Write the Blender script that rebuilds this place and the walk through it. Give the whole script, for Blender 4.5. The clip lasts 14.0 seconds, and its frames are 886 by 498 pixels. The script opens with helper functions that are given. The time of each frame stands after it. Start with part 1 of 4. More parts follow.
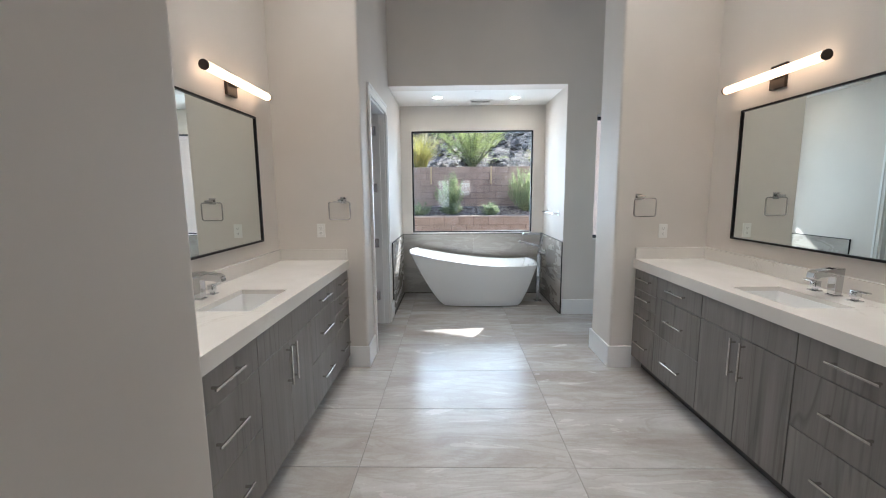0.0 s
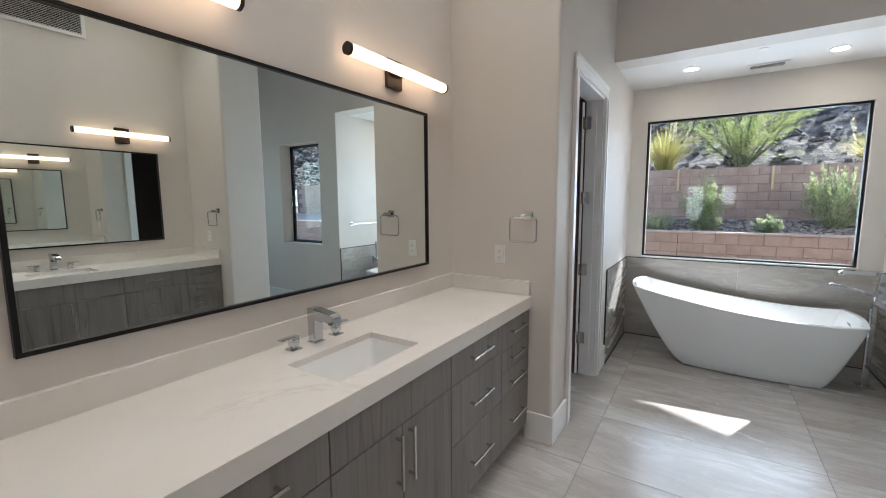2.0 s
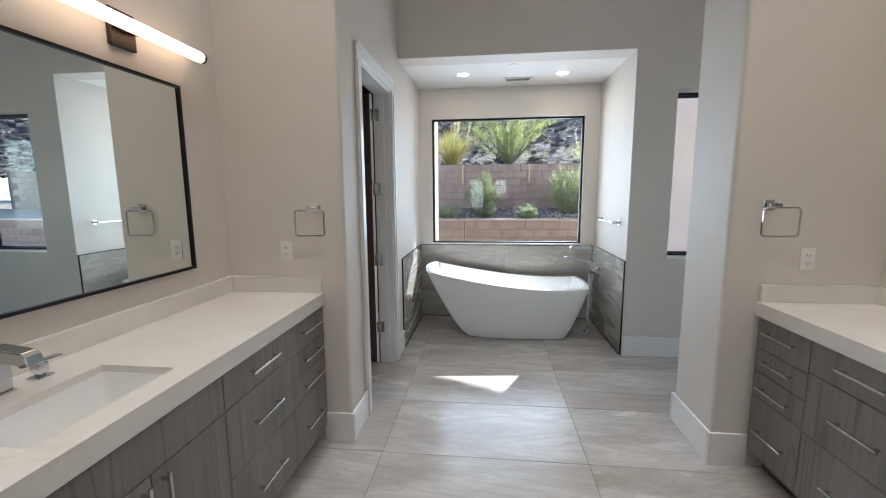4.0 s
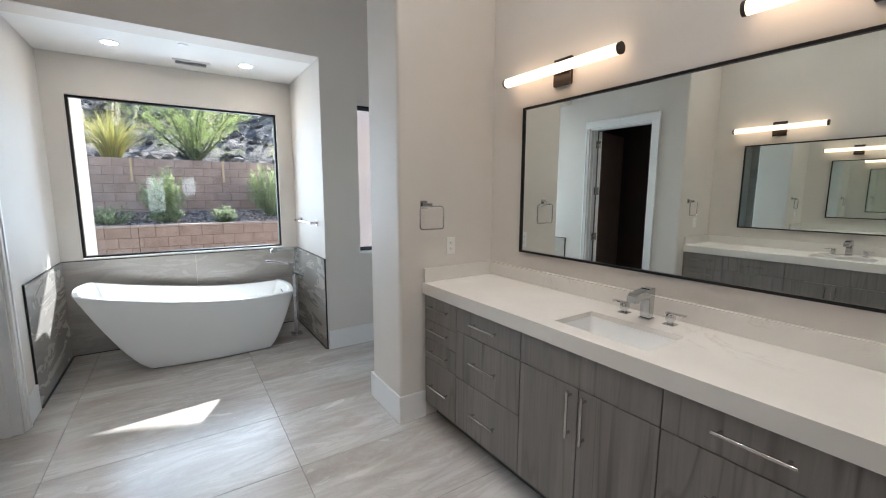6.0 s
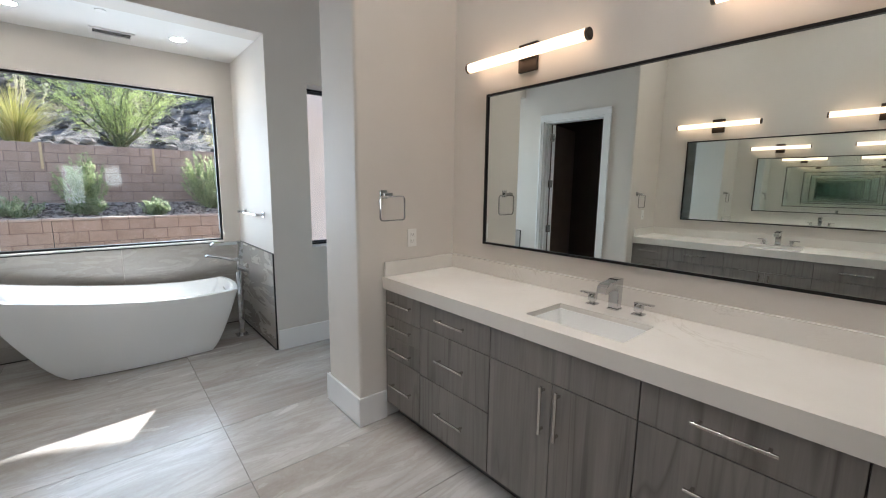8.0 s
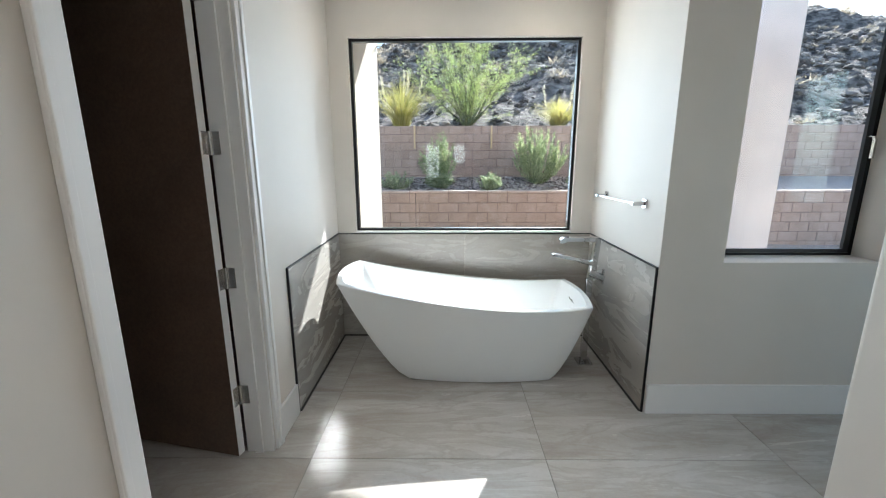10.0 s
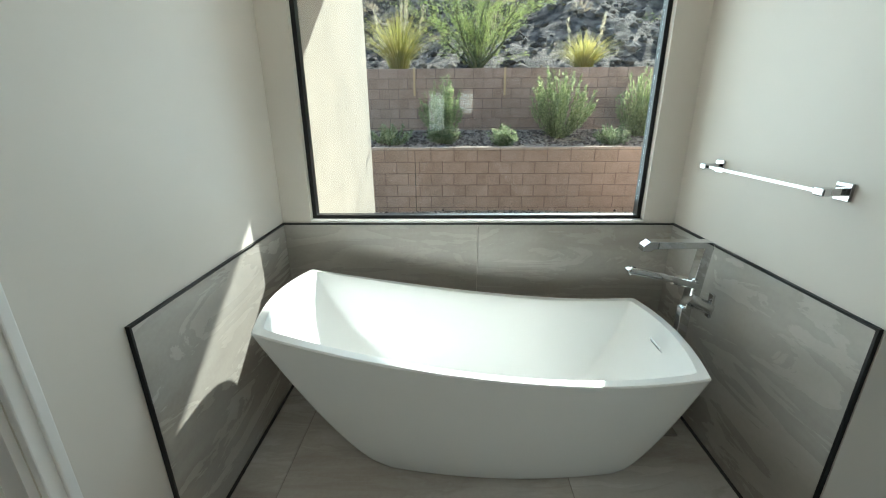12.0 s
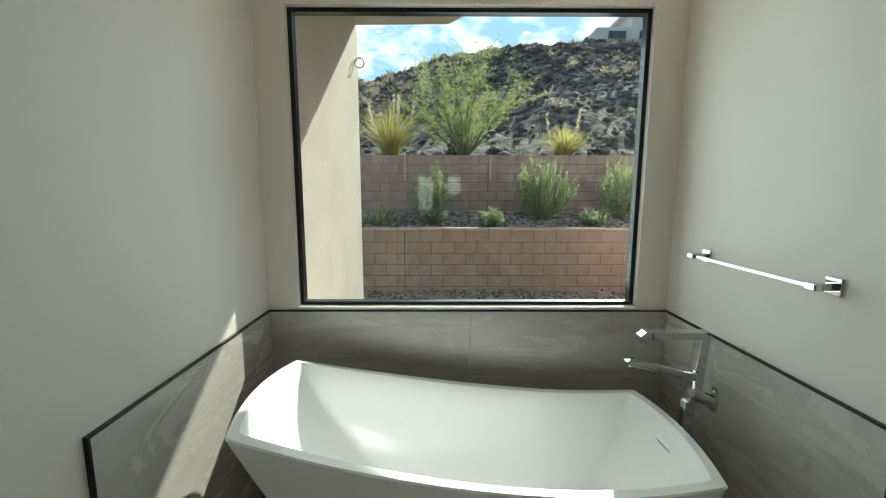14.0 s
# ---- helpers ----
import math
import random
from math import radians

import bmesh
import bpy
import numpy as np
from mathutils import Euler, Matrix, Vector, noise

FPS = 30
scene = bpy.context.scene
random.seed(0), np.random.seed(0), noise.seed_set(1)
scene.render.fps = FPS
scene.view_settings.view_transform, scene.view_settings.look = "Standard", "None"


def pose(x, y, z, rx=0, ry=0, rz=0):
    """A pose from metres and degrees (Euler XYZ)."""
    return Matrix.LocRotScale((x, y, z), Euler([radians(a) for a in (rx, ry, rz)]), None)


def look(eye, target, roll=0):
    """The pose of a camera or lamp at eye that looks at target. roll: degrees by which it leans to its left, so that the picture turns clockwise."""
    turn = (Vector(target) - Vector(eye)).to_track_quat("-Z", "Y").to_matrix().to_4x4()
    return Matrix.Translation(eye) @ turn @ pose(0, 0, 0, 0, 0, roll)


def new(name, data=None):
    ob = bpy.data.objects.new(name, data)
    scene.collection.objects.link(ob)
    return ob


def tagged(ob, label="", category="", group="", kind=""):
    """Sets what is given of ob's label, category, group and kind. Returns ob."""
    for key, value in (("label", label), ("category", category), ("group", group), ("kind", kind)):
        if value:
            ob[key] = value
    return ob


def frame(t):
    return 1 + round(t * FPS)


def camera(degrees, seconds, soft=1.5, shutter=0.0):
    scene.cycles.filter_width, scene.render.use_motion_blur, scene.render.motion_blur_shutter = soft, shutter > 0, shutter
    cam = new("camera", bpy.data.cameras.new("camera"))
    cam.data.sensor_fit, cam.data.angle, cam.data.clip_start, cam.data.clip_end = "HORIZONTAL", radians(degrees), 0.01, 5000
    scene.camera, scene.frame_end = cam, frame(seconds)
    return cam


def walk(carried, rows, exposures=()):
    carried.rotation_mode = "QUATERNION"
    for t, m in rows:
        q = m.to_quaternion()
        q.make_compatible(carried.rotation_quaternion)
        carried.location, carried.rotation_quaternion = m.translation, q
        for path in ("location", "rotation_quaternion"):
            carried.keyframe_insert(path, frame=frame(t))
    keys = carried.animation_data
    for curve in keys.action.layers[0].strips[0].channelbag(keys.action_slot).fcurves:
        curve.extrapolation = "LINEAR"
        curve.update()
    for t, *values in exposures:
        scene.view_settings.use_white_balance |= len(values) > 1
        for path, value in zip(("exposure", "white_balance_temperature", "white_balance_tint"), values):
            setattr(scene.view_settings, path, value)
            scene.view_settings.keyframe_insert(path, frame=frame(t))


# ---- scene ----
cam = camera(94.8, 14.0, 1.1)
PATH = [
    (0, (0.244, 0.306, 1.514), (0.201, 2.287, 1.24), -0.5),
    (0.5, (0.28, 0.619, 1.505), (-0.088, 2.569, 1.251), -0.6),
    (1, (0.286, 0.945, 1.53), (-0.445, 2.791, 1.292), -0.5),
    (1.5, (0.285, 1.19, 1.533), (-0.721, 2.905, 1.315), -0.5),
    (2, (0.263, 1.296, 1.548), (-0.815, 2.965, 1.317), -0.4),
    (2.2, (0.282, 1.321, 1.548), (-0.788, 2.994, 1.312), -0.4),
    (4.3, (0.345, 1.436, 1.544), (0.343, 3.416, 1.265), -0.3),
    (4.5, (0.354, 1.445, 1.539), (0.494, 3.421, 1.261), -0.2),
    (5, (0.396, 1.445, 1.541), (0.879, 3.366, 1.265), -0.1),
    (5.5, (0.419, 1.431, 1.54), (1.225, 3.242, 1.27), 0.1),
    (6, (0.435, 1.41, 1.544), (1.516, 3.07, 1.27), 0.2),
    (6.5, (0.462, 1.405, 1.533), (1.757, 2.905, 1.258), 0.4),
    (7, (0.479, 1.404, 1.526), (1.906, 2.778, 1.251), 0.6),
    (7.5, (0.481, 1.429, 1.518), (1.925, 2.783, 1.237), 0.8),
    (8, (0.448, 1.55, 1.516), (1.72, 3.064, 1.214), 0.7),
    (8.5, (0.444, 1.856, 1.499), (1.302, 3.633, 1.172), 0.5),
    (9, (0.414, 2.193, 1.49), (0.827, 4.117, 1.132), 0.5),
    (9.2, (0.394, 2.359, 1.498), (0.662, 4.305, 1.125), 0.4),
    (11.3, (0.468, 4.005, 1.482), (0.357, 5.918, 0.912), -0.5),
    (11.5, (0.465, 4.104, 1.476), (0.367, 6.008, 0.872), -0.6),
    (12, (0.432, 4.27, 1.476), (0.382, 6.163, 0.834), -0.4),
    (12.5, (0.463, 4.321, 1.496), (0.437, 6.23, 0.899), -0.4),
    (13, (0.463, 4.299, 1.522), (0.458, 6.248, 1.073), -0.3),
    (13.5, (0.444, 4.291, 1.524), (0.457, 6.266, 1.209), -0.2),
    (14, (0.411, 4.309, 1.522), (0.421, 6.289, 1.242), 0.1),
]
EXPOSURES = [
    (0.0, 1.82, 5650, 8),
    (1.0, 1.72, 5750, 9),
    (2.0, 1.66, 5750, 9),
    (4.5, 1.66, 5750, 9),
    (5.5, 1.82, 5700, 8),
    (7.5, 1.76, 5800, 9),
    (9.2, 1.84, 5750, 8),
    (11.5, 1.44, 6000, -3),
    (12.5, 1.10, 6100, -5),
    (13.2, 0.90, 6250, -5),
    (14.0, 0.80, 6350, -7),
]
walk(cam, [(t, look(eye, target, roll)) for t, eye, target, roll in PATH], EXPOSURES)

# ---------------------------------------------------------------- light
scene.cycles.glossy_bounces = scene.cycles.max_bounces = 16   # the two mirrors face each other
SUN_TO = Vector((0.465, 1.0, 0.78)).normalized()
world = bpy.data.worlds.new("sky")
scene.world = world
world.use_nodes = True
wn = world.node_tree.nodes
sky = wn.new("ShaderNodeTexSky")
sky.sky_type, sky.sun_disc = "NISHITA", False
sky.sun_elevation = math.asin(SUN_TO.z)
sky.sun_rotation = math.atan2(SUN_TO.x, SUN_TO.y)
world.node_tree.links.new(sky.outputs[0], wn["Background"].inputs[0])
wn["Background"].inputs[1].default_value = 0.15

sun = new("sun", bpy.data.lights.new("sun", "SUN"))
sun.data.energy, sun.data.angle, sun.data.color = 5.0, radians(0.5), (1.0, 0.95, 0.88)
sun.matrix_world = look((0, 0, 0), -SUN_TO)


def window_light(name, x0, x1, z0, z1, y, target_y, watts, colour, aside=0.0):
    lamp = new(name, bpy.data.lights.new(name, "AREA"))
    lamp.data.shape, lamp.data.size, lamp.data.size_y = "RECTANGLE", x1 - x0, z1 - z0
    lamp.data.energy, lamp.data.color, lamp.data.spread = watts, colour, radians(135)
    c = ((x0 + x1) / 2, y, (z0 + z1) / 2)
    lamp.matrix_world = look(c, (c[0] + aside, target_y, c[2]))
    return lamp


window_light("tub_window_daylight", -0.28, 1.37, 0.96, 2.34, 6.56, 0, 8.0, (0.78, 0.90, 1.0), 1.6)
east = window_light("shower_window_daylight", 3.9, 5.4, 1.0, 2.4, 3.6, 0, 4.5, (0.97, 0.98, 1.0))
east.matrix_world = look((4.64, 3.6, 1.7), (0, 3.9, 1.6))
window_light("bedroom_window_daylight", -0.6, 1.04, 0.9, 2.0, -4.58, 0, 4.5, (0.95, 0.98, 1.0))


# ---------------------------------------------------------------- materials
def material(name, colour, rough=0.5, metal=0.0, emit=None, strength=0.0):
    m = bpy.data.materials.new(name)
    m.use_nodes = True
    b = m.node_tree.nodes["Principled BSDF"]
    b.inputs["Base Color"].default_value = (*colour, 1)
    b.inputs["Roughness"].default_value = rough
    b.inputs["Metallic"].default_value = metal
    if emit:
        b.inputs["Emission Color"].default_value = (*emit, 1)
        b.inputs["Emission Strength"].default_value = strength
    return m


class Net:
    """Short hand for a node material."""

    def __init__(self, m):
        self.m, self.t = m, m.node_tree
        self.b = self.t.nodes["Principled BSDF"]

    def node(self, kind, **values):
        n = self.t.nodes.new(kind)
        for k, v in values.items():
            n.inputs[k.replace("_", " ")].default_value = v
        return n

    def link(self, a, b):
        self.t.links.new(a, b)

    def coords(self, scale=(1, 1, 1), turn=(0, 0, 0), random_shift=0.0):
        tc = self.node("ShaderNodeTexCoord")
        mp = self.node("ShaderNodeMapping")
        mp.inputs["Scale"].default_value = scale
        mp.inputs["Rotation"].default_value = turn
        self.link(tc.outputs["Object"], mp.inputs["Vector"])
        if random_shift:
            oi = self.node("ShaderNodeObjectInfo")
            mu = self.node("ShaderNodeVectorMath")
            mu.operation = "SCALE"
            mu.inputs[0].default_value = (random_shift, random_shift * 0.7, random_shift * 1.3)
            self.link(oi.outputs["Random"], mu.inputs["Scale"])
            self.link(mu.outputs[0], mp.inputs["Location"])
        return mp.outputs[0]

    def noise(self, vec, scale, detail=4, rough=0.55, distortion=0.0):
        n = self.node("ShaderNodeTexNoise", Scale=scale, Detail=detail, Roughness=rough, Distortion=distortion)
        self.link(vec, n.inputs["Vector"])
        return n.outputs["Fac"]

    def ramp(self, fac, stops):
        r = self.node("ShaderNodeValToRGB")
        e = r.color_ramp.elements
        while len(e) < len(stops):
            e.new(0.5)
        for k, (p, c) in zip(e, stops):
            k.position, k.color = p, (*c, 1) if len(c) == 3 else c
        self.link(fac, r.inputs["Fac"])
        return r.outputs["Color"]

    def mix(self, fac, a, b, kind="MIX"):
        n = self.t.nodes.new("ShaderNodeMix")
        n.data_type, n.blend_type = "RGBA", kind
        for s, v in ((n.inputs[0], fac), (n.inputs[6], a), (n.inputs[7], b)):
            if isinstance(v, (int, float)):
                s.default_value = v
            elif isinstance(v, tuple):
                s.default_value = (*v, 1)
            else:
                self.link(v, s)
        return n.outputs[2]

    def bump(self, height, strength, distance=0.002):
        n = self.node("ShaderNodeBump", Strength=strength, Distance=distance)
        self.link(height, n.inputs["Height"])
        self.link(n.outputs[0], self.b.inputs["Normal"])

    def colour(self, c):
        self.link(c, self.b.inputs["Base Color"])

    def rough(self, fac, lo, hi):
        n = self.node("ShaderNodeMapRange")
        n.inputs["To Min"].default_value, n.inputs["To Max"].default_value = lo, hi
        self.link(fac, n.inputs["Value"])
        self.link(n.outputs[0], self.b.inputs["Roughness"])


def downlight_lamp(x, y, z, watts):
    lamp = new("downlight_lamp", bpy.data.lights.new("downlight_lamp", "AREA"))
    lamp.data.shape, lamp.data.size, lamp.data.energy, lamp.data.color = "DISK", 0.1, watts, (1.0, 0.90, 0.80)
    lamp.data.spread = radians(95)
    lamp.matrix_world = look((x, y, z), (x, y, 0))


def painted(name, colour, rough=0.6, relief=0.12, spread=0.035):
    """Rolled paint on drywall or wood: faint orange peel and slow unevenness."""
    m = material(name, colour, rough)
    n = Net(m)
    v = n.coords()
    big, fine = n.noise(v, 1.3, 3), n.noise(v, 140, 3)
    lo = tuple(c * (1 - spread) for c in colour)
    hi = tuple(min(1, c * (1 + spread)) for c in colour)
    n.colour(n.ramp(big, [(0.3, lo), (0.7, hi)]))
    n.bump(fine, relief, 0.001)
    return m


def stone_tile(name, base, dark, light, along=(0.62, 2.3, 2.3), rough=(0.17, 0.33), shift=9.0, vein=0.75):
    """Porcelain slab with long drifting veins."""
    m = material(name, base, 0.3)
    n = Net(m)
    v = n.coords(along, (0, 0, 0.06), shift)
    wide = n.noise(v, 0.9, 6, 0.6, 1.1)
    thin = n.noise(v, 1.9, 8, 0.6, 2.0)
    fine = n.noise(n.coords((1, 1, 1), (0, 0, 0), shift), 60, 4)
    c = n.ramp(wide, [(0.30, dark), (0.47, base), (0.62, light), (0.75, base)])
    streak = n.ramp(thin, [(0.40, (0, 0, 0)), (0.50, (1, 1, 1)), (0.54, (0, 0, 0))])
    sep = n.node("ShaderNodeMath")
    sep.operation = "MULTIPLY"
    n.link(streak, sep.inputs[0])
    sep.inputs[1].default_value = 0.5 * vein
    c = n.mix(sep.outputs[0], c, dark)
    c = n.mix(0.12, c, n.ramp(fine, [(0.3, (0.35, 0.35, 0.35)), (0.7, (0.8, 0.8, 0.8))]), "SOFT_LIGHT")
    n.colour(c)
    n.rough(thin, *rough)
    n.bump(fine, 0.03, 0.001)
    return m


def veneer(name):
    """Grey-stained wood with upright cathedral grain."""
    m = material(name, (0.2, 0.18, 0.165), 0.45)
    n = Net(m)
    tc, sx, oi = n.node("ShaderNodeTexCoord"), n.node("ShaderNodeSeparateXYZ"), n.node("ShaderNodeObjectInfo")
    n.link(tc.outputs["Object"], sx.inputs[0])
    plank = n.node("ShaderNodeMath")
    plank.operation, plank.inputs[1].default_value = "MULTIPLY_ADD", 4.6
    n.link(sx.outputs["Y"], plank.inputs[0])
    n.link(oi.outputs["Random"], plank.inputs[2])
    whole, cell = n.node("ShaderNodeMath"), n.node("ShaderNodeTexWhiteNoise")
    whole.operation, cell.noise_dimensions = "FLOOR", "1D"
    n.link(plank.outputs[0], whole.inputs[0])
    n.link(whole.outputs[0], cell.inputs["W"])
    v = n.coords((1.0, 1.0, 0.10), (0, 0, 0), 14.0)
    broad = n.noise(v, 5.5, 5, 0.6, 0.7)
    v2 = n.coords((1.0, 1.0, 0.045), (0, 0, 0), 14.0)
    lines = n.noise(v2, 55, 5, 0.7, 0.3)
    flow = n.noise(n.coords((1.0, 1.0, 0.06), (0, 0, 0), 14.0), 4.2, 2, 0.5, 0.4)
    mul, fra = n.node("ShaderNodeMath"), n.node("ShaderNodeMath")
    mul.operation, fra.operation = "MULTIPLY", "FRACT"
    mul.inputs[1].default_value = 11.0
    n.link(flow, mul.inputs[0])
    n.link(mul.outputs[0], fra.inputs[0])
    where = n.ramp(n.noise(v, 2.3, 3), [(0.42, (0, 0, 0)), (0.62, (1, 1, 1))])
    mid = n.noise(n.coords((1.0, 1.0, 0.03), (0, 0, 0), 14.0), 22, 4, 0.6, 0.5)
    c = n.ramp(broad, [(0.30, (0.188, 0.172, 0.158)), (0.5, (0.210, 0.194, 0.180)), (0.72, (0.232, 0.216, 0.202))])
    c = n.mix(0.45, c, n.ramp(lines, [(0.33, (0.38, 0.38, 0.38)), (0.6, (0.56, 0.56, 0.56))]), "OVERLAY")
    c = n.mix(0.5, c, n.ramp(mid, [(0.33, (0.26, 0.26, 0.26)), (0.42, (0.5, 0.5, 0.5)), (0.75, (0.55, 0.55, 0.55))]), "OVERLAY")
    ring = n.ramp(fra.outputs[0], [(0.0, (1, 1, 1)), (0.16, (0, 0, 0)), (0.9, (0, 0, 0)), (1.0, (1, 1, 1))])
    c = n.mix(n.mix(1.0, ring, where, "MULTIPLY"), c, n.mix(1.0, c, (0.66, 0.64, 0.62), "MULTIPLY"))
    c = n.mix(1.0, c, n.ramp(cell.outputs["Value"], [(0.0, (0.88, 0.88, 0.88)), (1.0, (1.04, 1.03, 1.02))]), "MULTIPLY")
    n.colour(c)
    n.rough(lines, 0.38, 0.55)
    n.bump(lines, 0.08, 0.001)
    return m


def quartz(name):
    m = material(name, (0.74, 0.71, 0.66), 0.22)
    n = Net(m)
    v = n.coords()
    cloud = n.noise(v, 2.2, 5)
    vein = n.noise(n.coords((1, 0.6, 1), (0, 0, 0.7)), 1.5, 9, 0.62, 1.6)
    c = n.ramp(cloud, [(0.3, (0.70, 0.665, 0.615)), (0.7, (0.76, 0.73, 0.685))])
    line = n.ramp(vein, [(0.49, (0, 0, 0)), (0.5, (1, 1, 1)), (0.51, (0, 0, 0))])
    gate = n.ramp(n.noise(v, 1.7, 2), [(0.54, (0, 0, 0)), (0.72, (0.45, 0.45, 0.45))])
    mul = n.mix(1.0, line, gate, "MULTIPLY")
    c = n.mix(mul, c, (0.42, 0.36, 0.29))
    n.colour(c)
    n.rough(cloud, 0.16, 0.3)
    return m


def stucco(name, colour):
    m = material(name, colour, 0.9)
    n = Net(m)
    v = n.coords()
    lo = tuple(c * 0.9 for c in colour)
    hi = tuple(min(1, c * 1.07) for c in colour)
    n.colour(n.ramp(n.noise(v, 1.6, 5), [(0.3, lo), (0.7, hi)]))
    n.bump(n.noise(v, 90, 5, 0.7), 0.5, 0.004)
    return m


def mineral(name, dark, mid, light, scale=3.0, rough=0.9, relief=0.6, shift=0.0, fine=60, spread=(0.28, 0.5, 0.74), deep=0.01):
    m = material(name, mid, rough)
    n = Net(m)
    v = n.coords((1, 1, 1), (0, 0, 0), shift)
    a, b = n.noise(v, scale, 6, 0.65), n.noise(v, fine, 5, 0.7)
    c = n.ramp(a, [(spread[0], dark), (spread[1], mid), (spread[2], light)])
    c = n.mix(0.5, c, n.ramp(b, [(0.3, (0.25, 0.25, 0.25)), (0.7, (0.75, 0.75, 0.75))]), "OVERLAY")
    n.colour(c)
    n.bump(b, relief, deep)
    return m


def speckled(name, a, b):
    """Loose stones, each of its own shade."""
    m = material(name, a, 0.95)
    n = Net(m)
    g = n.node("ShaderNodeNewGeometry")
    c = n.ramp(g.outputs["Random Per Island"], [(0.0, a), (0.65, tuple((p + q) / 2.6 for p, q in zip(a, b))), (1.0, b)])
    fine = n.noise(n.coords(), 12, 5, 0.7)
    n.colour(n.mix(0.6, c, n.ramp(fine, [(0.3, (0.25, 0.25, 0.25)), (0.7, (0.7, 0.7, 0.7))]), "OVERLAY"))
    n.bump(fine, 0.6, 0.02)
    return m


def leafy(name, a, b):
    m = material(name, a, 0.6)
    n = Net(m)
    g = n.node("ShaderNodeNewGeometry")
    n.colour(n.ramp(g.outputs["Random Per Island"], [(0.0, a), (1.0, b)]))
    tl, mx = n.node("ShaderNodeBsdfTranslucent"), n.node("ShaderNodeMixShader")
    mx.inputs[0].default_value = 0.5
    n.link(n.ramp(g.outputs["Random Per Island"], [(0.0, tuple(min(1, c * 1.6) for c in a)), (1.0, tuple(min(1, c * 1.6) for c in b))]), tl.inputs["Color"])
    n.link(n.b.outputs[0], mx.inputs[1])
    n.link(tl.outputs[0], mx.inputs[2])
    n.link(mx.outputs[0], n.t.nodes["Material Output"].inputs["Surface"])
    return m


def pane_glass(name, tint, gloss=0.035):
    """A thin window pane: tinted see-through with a mirror-like sheen."""
    m = bpy.data.materials.new(name)
    m.use_nodes = True
    t = m.node_tree
    t.nodes.clear()
    out = t.nodes.new("ShaderNodeOutputMaterial")
    mix = t.nodes.new("ShaderNodeMixShader")
    tr = t.nodes.new("ShaderNodeBsdfTransparent")
    gl = t.nodes.new("ShaderNodeBsdfGlossy")
    lw = t.nodes.new("ShaderNodeLayerWeight")
    lw.inputs["Blend"].default_value = 0.5
    po, ad = t.nodes.new("ShaderNodeMath"), t.nodes.new("ShaderNodeMath")
    po.operation, ad.operation = "POWER", "MULTIPLY_ADD"
    po.inputs[1].default_value = 5.0
    ad.inputs[1].default_value, ad.inputs[2].default_value = 0.9, gloss
    t.links.new(lw.outputs["Facing"], po.inputs[0])
    t.links.new(po.outputs[0], ad.inputs[0])
    tr.inputs["Color"].default_value = (*tint, 1)
    gl.inputs["Roughness"].default_value = 0.0
    t.links.new(ad.outputs[0], mix.inputs[0])
    t.links.new(tr.outputs[0], mix.inputs[1])
    t.links.new(gl.outputs[0], mix.inputs[2])
    t.links.new(mix.outputs[0], out.inputs["Surface"])
    return m


PAINT = painted("greige_wall_paint", (0.66, 0.618, 0.57))
# dark brown puts the unlit toilet room's shade into its wall colour
DIMMED_WALL = painted("dimmed_room_paint", (0.10, 0.072, 0.056))
CEILING = painted("white_ceiling_paint", (0.80, 0.79, 0.77), 0.7)
TRIM = painted("white_trim_paint", (0.80, 0.79, 0.78), 0.32, 0.03, 0.02)
FLOOR_TILE = stone_tile("travertine_look_porcelain", (0.455, 0.43, 0.40), (0.335, 0.295, 0.255), (0.54, 0.525, 0.505))
WALL_TILE = stone_tile("travertine_look_wall_porcelain", (0.41, 0.385, 0.35), (0.345, 0.32, 0.29), (0.455, 0.435, 0.405), (0.6, 0.6, 2.6), (0.2, 0.34), 5.0, 0.5)
GROUT = painted("grey_grout", (0.25, 0.235, 0.22), 0.9)
VENEER = veneer("grey_stained_veneer")
CARCASS = painted("dark_cabinet_carcass", (0.06, 0.055, 0.05), 0.6)
QUARTZ = quartz("cream_quartz")
CHROME = material("polished_chrome", (0.62, 0.63, 0.64), 0.03, 1.0)
NICKEL = material("brushed_nickel", (0.58, 0.56, 0.53), 0.26, 1.0)
BRONZE = material("dark_bronze", (0.055, 0.043, 0.036), 0.38, 0.7)
BLACK = material("black_anodised_metal", (0.012, 0.012, 0.013), 0.35, 0.4)
MIRROR = material("silvered_mirror", (0.83, 0.88, 0.86), 0.0, 1.0)
ACRYLIC = material("white_acrylic", (0.82, 0.83, 0.83), 0.12)
CERAMIC = material("white_ceramic", (0.84, 0.84, 0.83), 0.08)
PLASTIC = material("white_plastic", (0.80, 0.79, 0.76), 0.35)
SLOT = material("dark_slot", (0.02, 0.02, 0.02), 0.6)
TUBE = material("glowing_opal_tube", (0.9, 0.88, 0.84), 0.3, 0, (1.0, 0.64, 0.37), 1.0)
DOWNLIGHT = material("glowing_downlight_lens", (0.9, 0.9, 0.88), 0.4, 0, (1.0, 0.86, 0.68), 30.0)
GLASS = pane_glass("tinted_window_glass", (0.93, 0.94, 0.93))
SHOWER_GLASS = pane_glass("clear_shower_glass", (0.90, 0.95, 0.93))
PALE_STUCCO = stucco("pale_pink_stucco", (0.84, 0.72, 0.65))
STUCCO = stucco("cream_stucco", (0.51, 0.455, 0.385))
BLOCK = mineral("tan_concrete_block", (0.34, 0.245, 0.20), (0.44, 0.325, 0.27), (0.52, 0.39, 0.33), 2.5, 0.95, 0.5, 7.0)
